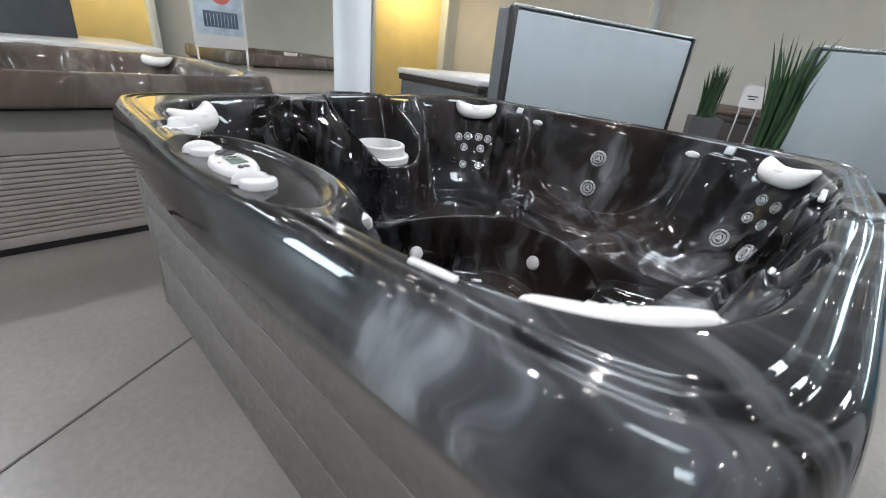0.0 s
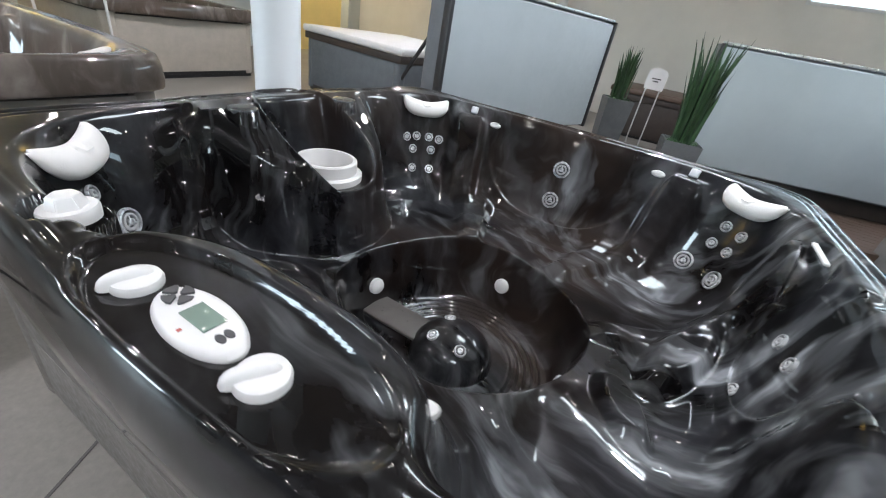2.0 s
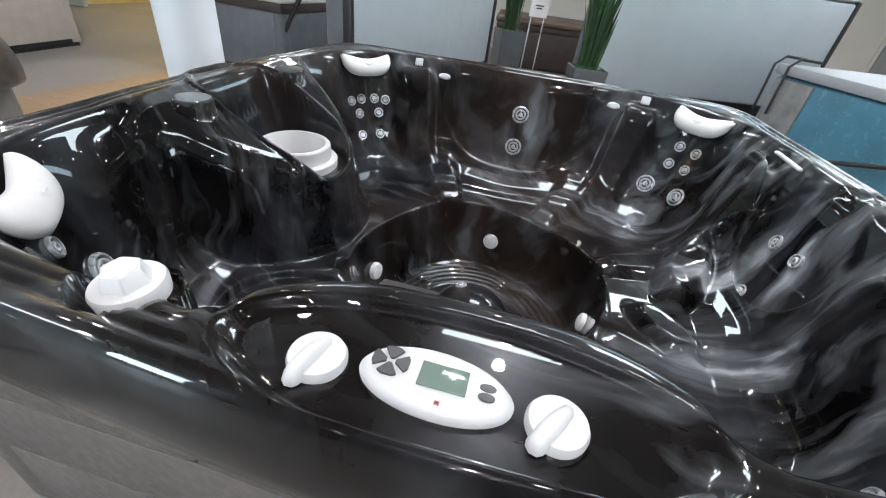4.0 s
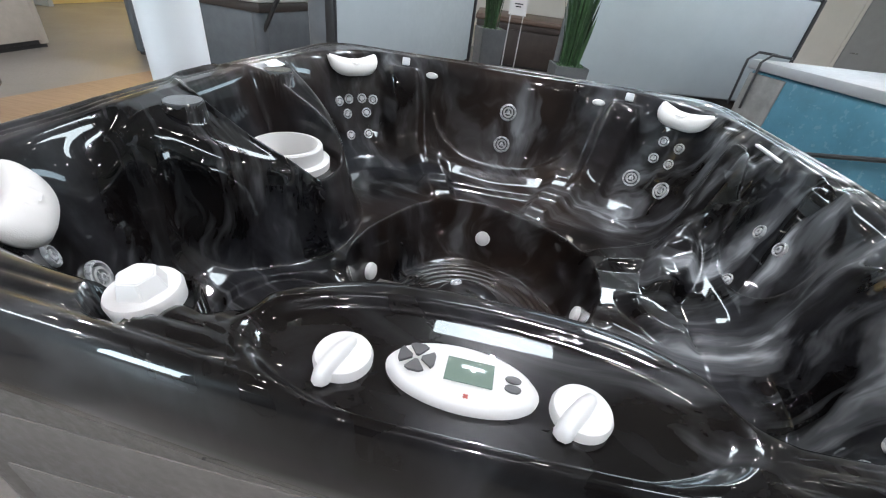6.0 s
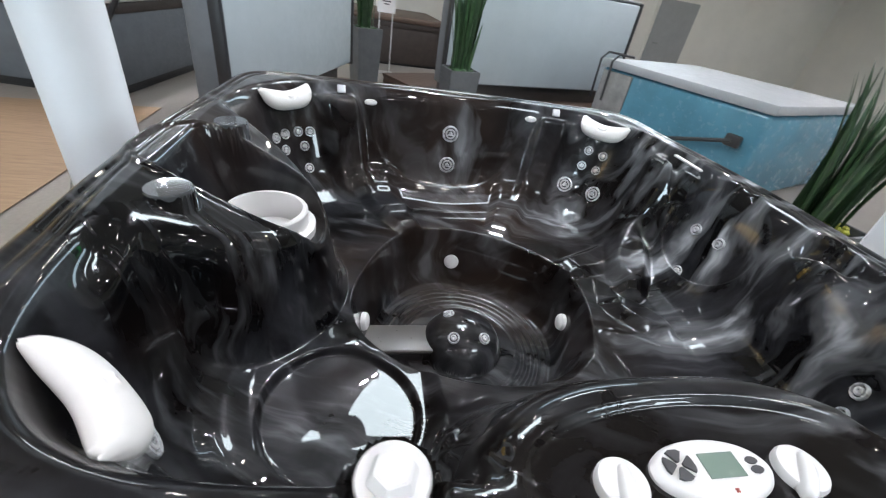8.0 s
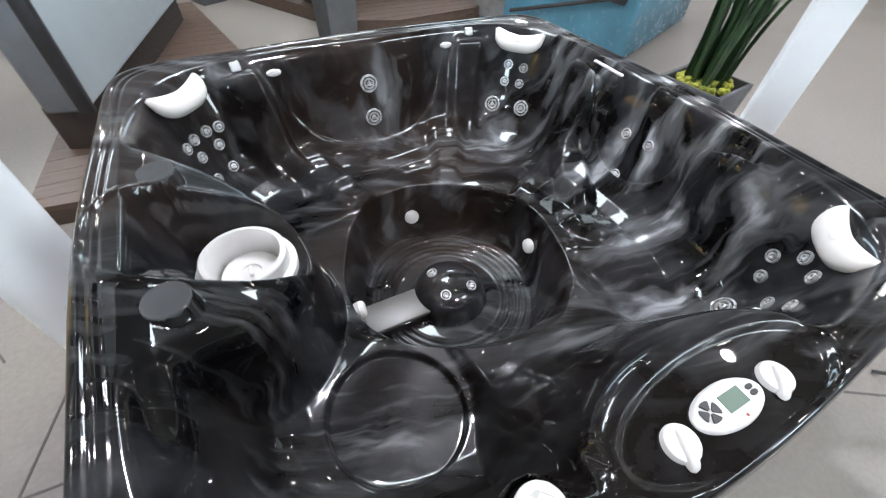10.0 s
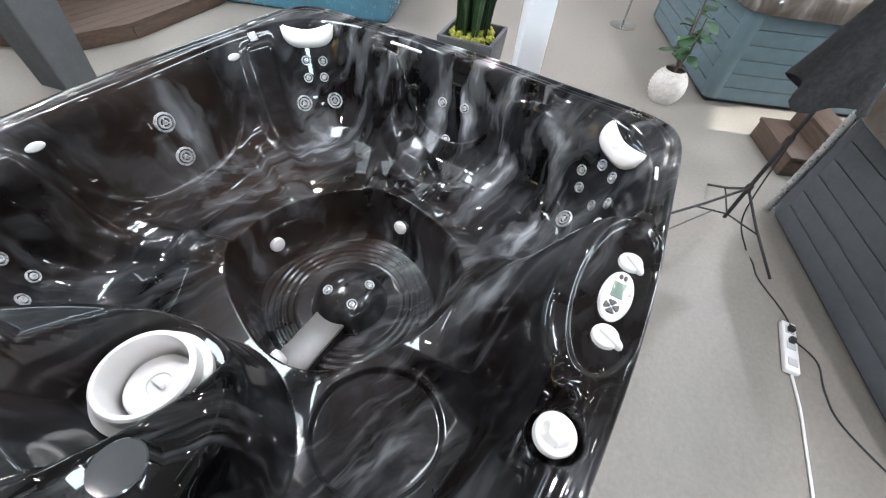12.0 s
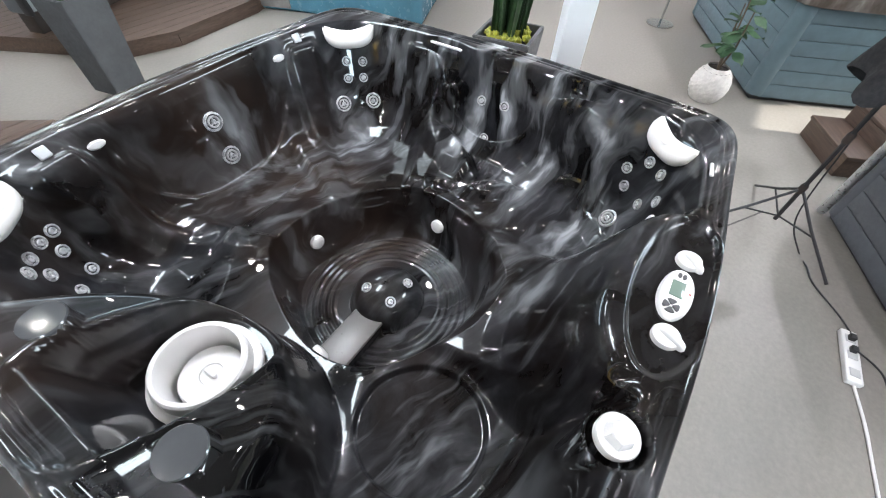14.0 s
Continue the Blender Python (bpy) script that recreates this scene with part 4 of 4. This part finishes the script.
def snake_plant(m, pot, leaves, label, seed, moss=False):
    """pot: width and height; leaves: count, height."""
    rng = random.Random(seed)
    w, h = pot
    t = thing("potted_snake_plant", label, "potted plant", m)
    b = bmesh.new()
    rings = []
    for s, z in ((0.82, 0.0), (1.0, h), (0.86, h), (0.84, h - 0.06)):
        rings.append([b.verts.new((sx * w / 2 * s, sy * w / 2 * s, z)) for sx, sy in ((-1, -1), (1, -1), (1, 1), (-1, 1))])
    for p, q in zip(rings, rings[1:]):
        for i in range(4):
            b.faces.new((p[i], p[(i + 1) % 4], q[(i + 1) % 4], q[i]))
    b.faces.new(rings[0][::-1])
    bmesh.ops.bevel(b, geom=[e for e in b.edges if e.calc_length() > 0.05], offset=0.006, segments=2, affect="EDGES")
    part("planter", b, M_POT, t, "tapered square dark grey planter")
    b = bmesh.new()
    for _ in range(260):
        a, r = rng.uniform(0, 6.28), rng.uniform(0, 0.40) * w
        x, y, sz = r * math.cos(a), r * math.sin(a), rng.uniform(0.012, 0.03)
        bmesh.ops.create_icosphere(b, subdivisions=1, radius=sz, matrix=Matrix.Translation((x, y, h - 0.03 + rng.uniform(-0.02, 0.02))))
    part("moss", b, M_MOSS if moss else M_LEAF, t, "clumped moss")
    b = bmesh.new()
    for _ in range(leaves[0]):
        a, r = rng.uniform(0, 6.28), rng.uniform(0, 0.30) * w
        hh = leaves[1] * rng.uniform(0.5, 1.0)
        ln = Vector((math.cos(a), math.sin(a))) * rng.uniform(0.02, 0.20) * hh
        blade(b, Vector((r * math.cos(a), r * math.sin(a), h - 0.05)), ln, hh, rng.uniform(0.016, 0.028), rng.uniform(0, 6.28), rng)
    part("leaves", b, M_LEAF, t, "upright sword shaped green leaves", sharp=80)
    return t


snake_plant(pose(0.52, 3.45, 0, 0, 0, 12), (0.35, 0.76), (85, 1.0), "snake plant in a tall dark grey tapered planter", 3)
snake_plant(pose(-0.55, 5.75, 0, 0, 0, 25), (0.40, 0.80), (60, 0.80), "smaller snake plant in a dark grey planter", 5)
snake_plant(pose(2.32, 0.52, 0, 0, 0, 8), (0.46, 0.62), (70, 0.95), "tall snake plant with yellow green moss in planter", 8, moss=True)


def basket_fig(m):
    rng = random.Random(4)
    t = thing("basket_plant", "fig plant in a round white woven basket", "potted plant", m)
    R, H = 0.165, 0.30
    b = bmesh.new()
    rows, seg = 22, 64
    prof = []
    for i in range(rows):
        s = i / (rows - 1)
        prof.append(((0.105 + 0.062 * math.sin(math.pi * min(1, s * 0.98 + 0.06)) ** 0.8) * (1 if s < 0.85 else 1 - 0.12 * (s - 0.85) / 0.15), s * H))
    verts = []
    for k in range(seg):
        a = 2 * math.pi * k / seg
        for i, (r, z) in enumerate(prof):
            weave = 0.0065 * math.sin(a * 16 + (i % 2) * math.pi + i * 0.7) * math.sin(math.pi * i / (rows - 1)) ** 0.3
            verts.append(Vector(((r + weave) * math.cos(a), (r + weave) * math.sin(a), z)))
    grid_mesh(verts, seg, rows, wrap_u=True, bm=b)
    lathe([(0.0, 0.002), (0.11, 0.0)], seg, bm=b)
    bmesh.ops.recalc_face_normals(b, faces=b.faces)
    part("basket", b, M_BASKET, t, "white woven basket")
    part("soil", lathe([(0.118, H - 0.03), (0.0, H - 0.025)], 32), M_SOIL, t)
    stems = [[Vector((0, 0, H - 0.04)), Vector((0.02, 0.01, H + 0.25)), Vector((-0.02, 0.04, H + 0.62))],
             [Vector((0.02, 0, H - 0.04)), Vector((0.10, 0.03, H + 0.20)), Vector((0.17, 0.05, H + 0.46))],
             [Vector((-0.02, 0, H - 0.04)), Vector((-0.10, -0.04, H + 0.22)), Vector((-0.18, -0.03, H + 0.50))]]
    for s in stems:
        part("stem", tube(s, 0.010, 8, taper=0.5), M_STEMS, t)
    for k in range(26):
        s = stems[k % 3]
        f = rng.uniform(0.35, 1.0)
        p = s[0].lerp(s[1], f * 2) if f < 0.5 else s[1].lerp(s[2], f * 2 - 1)
        a, L, W = rng.uniform(0, 6.28), rng.uniform(0.12, 0.19), rng.uniform(0.045, 0.065)
        d = Vector((math.cos(a), math.sin(a), rng.uniform(-0.1, 0.6))).normalized()
        side = d.cross(Vector((0, 0, 1))).normalized()
        up = side.cross(d)
        b = bmesh.new()
        vs = []
        for i in range(7):
            u = i / 6
            w = W * math.sin(math.pi * u ** 0.75) * (0.75 + 0.4 * u)
            c = p + d * (L * u + 0.02) - Vector((0, 0, 0.10 * L * u * u * 4)) * 0.8
            vs += [c - side * w + up * 0.012 * math.sin(i), c - up * 0.008, c + side * w + up * 0.012 * math.cos(i)]
        grid_mesh(vs, 7, 3, bm=b)
        part("leaf", b, M_FIG, t, sharp=80)
    return t


basket_fig(pose(3.56, -1.04, 0))

# white pole stands in for a bright upright window strip
wp = thing("white_pole", "slim white round pole in place of a bright window strip near the far wall", "column", pose(-3.0, 9.3, 0), kind="structure")
part("shaft", lathe([(0.13, 0.0), (0.13, TOP)], 24), M_WHITE, wp)

# ---- light stand with cloth ----
st = thing("light_stand", "black tripod light stand draped with black cloth", "tripod", pose(1.91, -1.73, 0))
part("pole", tube([(0, 0, 0.10), (0, 0, 1.75)], 0.013), M_BLACKPL, st)
for a in (13, 116, 228):
    c, s = math.cos(radians(a)), math.sin(radians(a))
    part("leg", tube([(0, 0, 0.36), (0.20 * c, 0.20 * s, 0.20), (0.48 * c, 0.48 * s, 0.008)], 0.009), M_BLACKPL, st)
    part("brace", tube([(0, 0, 0.13), (0.24 * c, 0.24 * s, 0.17)], 0.006), M_BLACKPL, st)
for z in (0.36, 0.72, 1.15):
    part("clamp", lathe([(0.02, z - 0.03), (0.022, z - 0.02), (0.022, z + 0.02), (0.018, z + 0.03)], 14), M_DARKBROWN, st)
v = []
for i in range(36):
    a = 2 * math.pi * i / 36
    for j in range(14):
        s = j / 13
        r = (0.04 + 0.15 * s) * (1 + 0.22 * s * math.sin(a * 5 + 2 * s))
        v.append(Vector((r * math.cos(a), r * math.sin(a), 1.66 - 0.66 * s - 0.05 * s * math.sin(3 * a))))
b = grid_mesh(v, 36, 14, wrap_u=True)
part("cloth", b, M_CLOTH, st, "black hanging cloth", sharp=80)

# ---- power strip and cables ----
ps = thing("power_strip", "white power strip lying on the concrete floor", "power strip", pose(1.09, -2.19, 0, 0, 0, 4))
part("case", box(0.34, 0.075, 0.035, 0, 0, 0, 0.008, seg=3), M_WHITE, ps)
for x in (-0.11, 0.0, 0.11):
    part("socket", box(0.05, 0.045, 0.004, x, 0, 0.034, 0.001), M_GREYPL, ps)
for x in (0.03, 0.11):
    part("plug", box(0.035, 0.03, 0.03, x, 0, 0.036, 0.006), M_BLACKPL, ps)


def cable(pts, r, mat, label):
    pts = [Vector(p) for p in pts]
    out = []
    for i in range(len(pts) - 1):
        p0, p1, p2, p3 = pts[max(i - 1, 0)], pts[i], pts[i + 1], pts[min(i + 2, len(pts) - 1)]
        for k in range(10):
            t = k / 10
            out.append(0.5 * ((2 * p1) + (p2 - p0) * t + (2 * p0 - 5 * p1 + 4 * p2 - p3) * t * t + (3 * p1 - p0 - 3 * p2 + p3) * t ** 3))
    out.append(pts[-1])
    return tagged(part("cable", tube(out, r, 8), mat), label, "cable")


cable([(0.92, -2.21, 0.007), (0.72, -2.25, 0.007), (0.54, -2.27, 0.007), (0.25, -2.30, 0.007), (-0.3, -2.35, 0.007), (-0.9, -2.3, 0.007)], 0.007, M_WHITE, "white flex on the concrete floor")
cable([(1.19, -2.19, 0.05), (1.36, -2.16, 0.006), (1.55, -2.02, 0.006), (1.68, -1.98, 0.006), (1.80, -1.93, 0.006), (1.87, -1.80, 0.2), (1.905, -1.745, 0.7)], 0.005, M_BLACKPL, "thin black cable to the light stand")
cable([(1.12, -2.20, 0.05), (1.08, -2.34, 0.006), (0.90, -2.37, 0.006), (0.74, -2.45, 0.006), (0.52, -2.75, 0.006)], 0.005, M_BLACKPL, "thin black cable on the floor")

# ---- back of the showroom ----
def alcove(y0, y1, label):
    t = thing("alcove", label, "alcove", pose(X0 + 0.01, (y0 + y1) / 2, 0), kind="structure")
    part("yellow_wall", box(0.06, y1 - y0, 3.0, 0.04, 0, 0.0, 0.004), M_YELLOW, t)
    for s in (-1, 1):
        part("jamb", box(0.35, 0.10, 3.1, 0.18, s * ((y1 - y0) / 2 + 0.05), 0, 0.004), M_WALL_BLUE, t)


alcove(-0.35, 0.95, "warm yellow lit alcove in the back wall")
alcove(6.2, 8.9, "warm yellow lit alcove in the back wall")
lamp("alcove_lamp", "AREA", 22, (1.0, 0.82, 0.5), look((X0 + 1.0, 0.3, 3.3), (X0, 0.3, 1.2)), 0.8, 0.3)
lamp("alcove_lamp", "AREA", 28, (1.0, 0.82, 0.5), look((X0 + 1.0, 7.6, 3.3), (X0, 7.6, 1.2)), 1.8, 0.3)

pb = thing("poster_stand", "printed tub poster with a red disc on white easel", "poster", pose(-5.9, 1.02, 0, 0, 0, 90))
part("board", box(0.72, 0.02, 1.10, 0, 0, 1.03, 0.004), M_WHITE, pb)
part("picture", box(0.64, 0.004, 0.62, 0, -0.012, 1.20, 0.001), M_BLUEPRINT, pb, "blue grey printed tub picture")
part("printed_tub", box(0.46, 0.005, 0.20, 0.02, -0.016, 1.30, 0.001), M_PRINTDARK, pb, "dark slate printed tub")
for i in range(9):
    part("printed_slat", box(0.006, 0.003, 0.16, -0.17 + 0.047 * i, -0.020, 1.31, 0), M_BLUEPRINT, pb)
for w, z in ((0.14, 1.80), (0.17, 1.72), (0.12, 1.66)):
    part("text_bar", box(w, 0.003, 0.018, 0.04, -0.020, z, 0), M_WHITE, pb)
part("red_disc", lathe([(0.15, 0), (0.15, 0.004), (0, 0.004)], 32, pose(0.04, -0.013, 1.74, 90, 0, 0)), M_RED, pb, "red printed disc")
for x in (-0.34, 0.34):
    part("leg", box(0.025, 0.025, 1.05, x, 0.0, 0, 0.003), M_WHITE, pb)

cv = thing("folded_cover", "dark grey folded spa cover leaning over a tub", "spa cover", pose(-7.0, -0.95, 0.965, 0, 14, 0))
part("leaf_panel", box(0.10, 0.95, 0.62, 0, 0, 0, 0.03, seg=3), M_SLATE, cv)
part("leaf_panel", box(0.10, 0.95, 0.60, -0.13, 0, 0.0, 0.03, seg=3), M_SLATE, cv)

dr = thing("door_1", "closed grey steel door in the far wall", "door", pose(7.30, Y1 - 0.03, 0), kind="structure")
part("leaf", box(1.10, 0.06, 2.0, 0, 0, 0.0, 0.004), M_DOOR, dr)
part("door_frame", box(1.24, 0.03, 2.07, 0, 0.02, 0.0, 0.003), M_WALL, dr)
part("door_handle", tube([(-0.40, -0.04, 1.0), (-0.40, -0.08, 1.0), (-0.28, -0.08, 1.0)], 0.012), M_CHROME, dr)
ex = thing("exit_sign", "green lit exit sign above a door", "exit sign", pose(6.95, Y1 - 0.06, 2.14))
part("case", box(0.28, 0.05, 0.16, 0, 0, 0, 0.01), M_WALL, ex)
part("lit_face", box(0.22, 0.006, 0.11, 0, -0.028, 0.025, 0.001), M_EXIT, ex)

# small rounded sign on two legs between the planters
sg = thing("floor_sign", "small white arched sign with dark writing on slim legs", "sign", pose(-0.22, 6.7, 0, 0, 0, 0))
b = bmesh.new()
arch = [(0.15 * math.cos(math.pi * i / 16), 1.20 + 0.09 * math.sin(math.pi * i / 16)) for i in range(17)] + [(-0.15, 0.96), (0.15, 0.96)]
front, rear = ([b.verts.new((x, y, z)) for x, z in arch] for y in (-0.01, 0.01))
b.faces.new(front)
b.faces.new(rear[::-1])
for i in range(len(arch)):
    j = (i + 1) % len(arch)
    b.faces.new((front[i], rear[i], rear[j], front[j]))
bmesh.ops.recalc_face_normals(b, faces=b.faces)
part("sign_board", b, M_WHITE, sg)
for w, z in ((0.14, 1.12), (0.09, 1.08)):
    part("text_bar", box(w, 0.004, 0.018, 0, -0.012, z, 0), M_BLACKPL, sg)
for x in (-0.11, 0.11):
    part("leg", box(0.02, 0.02, 0.98, x, 0.0, 0, 0.003), M_GREYPL, sg)
part("foot", box(0.34, 0.26, 0.012, 0, 0, 0, 0.003), M_GREYPL, sg)

# ---- ceiling spotlights ----
def spotlight():
    t = thing("ceiling_spotlight", "small white round ceiling spotlight, switched on", "spotlight", pose(0, 0, TOP), group="ceiling spotlights")
    part("can", lathe([(0.06, 0.0), (0.065, -0.02), (0.075, -0.14), (0.068, -0.142), (0.064, -0.12)], 20), M_WHITE, t)
    part("lamp_face", lathe([(0.062, -0.122), (0.0, -0.124)], 20), M_SPOT, t)
    return t


s0 = spotlight()
first = True
for ix in range(10):
    for iy in range(9):
        x, y = -7.5 + 1.95 * ix + 0.4 * (iy % 2), -6.6 + 1.95 * iy
        if first:
            s0.matrix_world = pose(x, y, TOP)
            first = False
        else:
            copy_thing(s0, pose(x, y, TOP))
        if -6 < x < 9 and y < 7.5 and ix % 2 == 0 and iy % 2 == 0:
            d = bpy.data.lights.new("spotlight_bulb", "SPOT")
            d.energy, d.color, d.spot_size, d.spot_blend, d.shadow_soft_size = 98, (0.915, 0.90, 1.0), radians(150), 0.7, 0.05
            new("spotlight_bulb", d).matrix_world = pose(x, y, TOP - 0.15)


# bluish lit ceiling panels, unseen: one inferred from a reflection, the rest added
def panel_light(x, y, a, watts):
    t = thing("ceiling_light", "unseen rectangular bluish white lit ceiling panel", "ceiling light", pose(x, y, TOP - 0.08, 0, 0, a), group="ceiling panels")
    part("housing", box(1.25, 0.64, 0.07, 0, 0, 0.006, 0.008), M_WHITE, t)
    lamp("ceiling_panel_lamp", "AREA", watts, (0.80, 0.93, 1.0), pose(x, y, TOP - 0.10, 0, 0, a), 1.2, 0.6)


for x, y in ((0.3, 1.75), (2.4, 4.0), (2.2, -2.7), (-3.2, 5.6), (-4.6, -3.2)):
    panel_light(x, y, 0, 22)
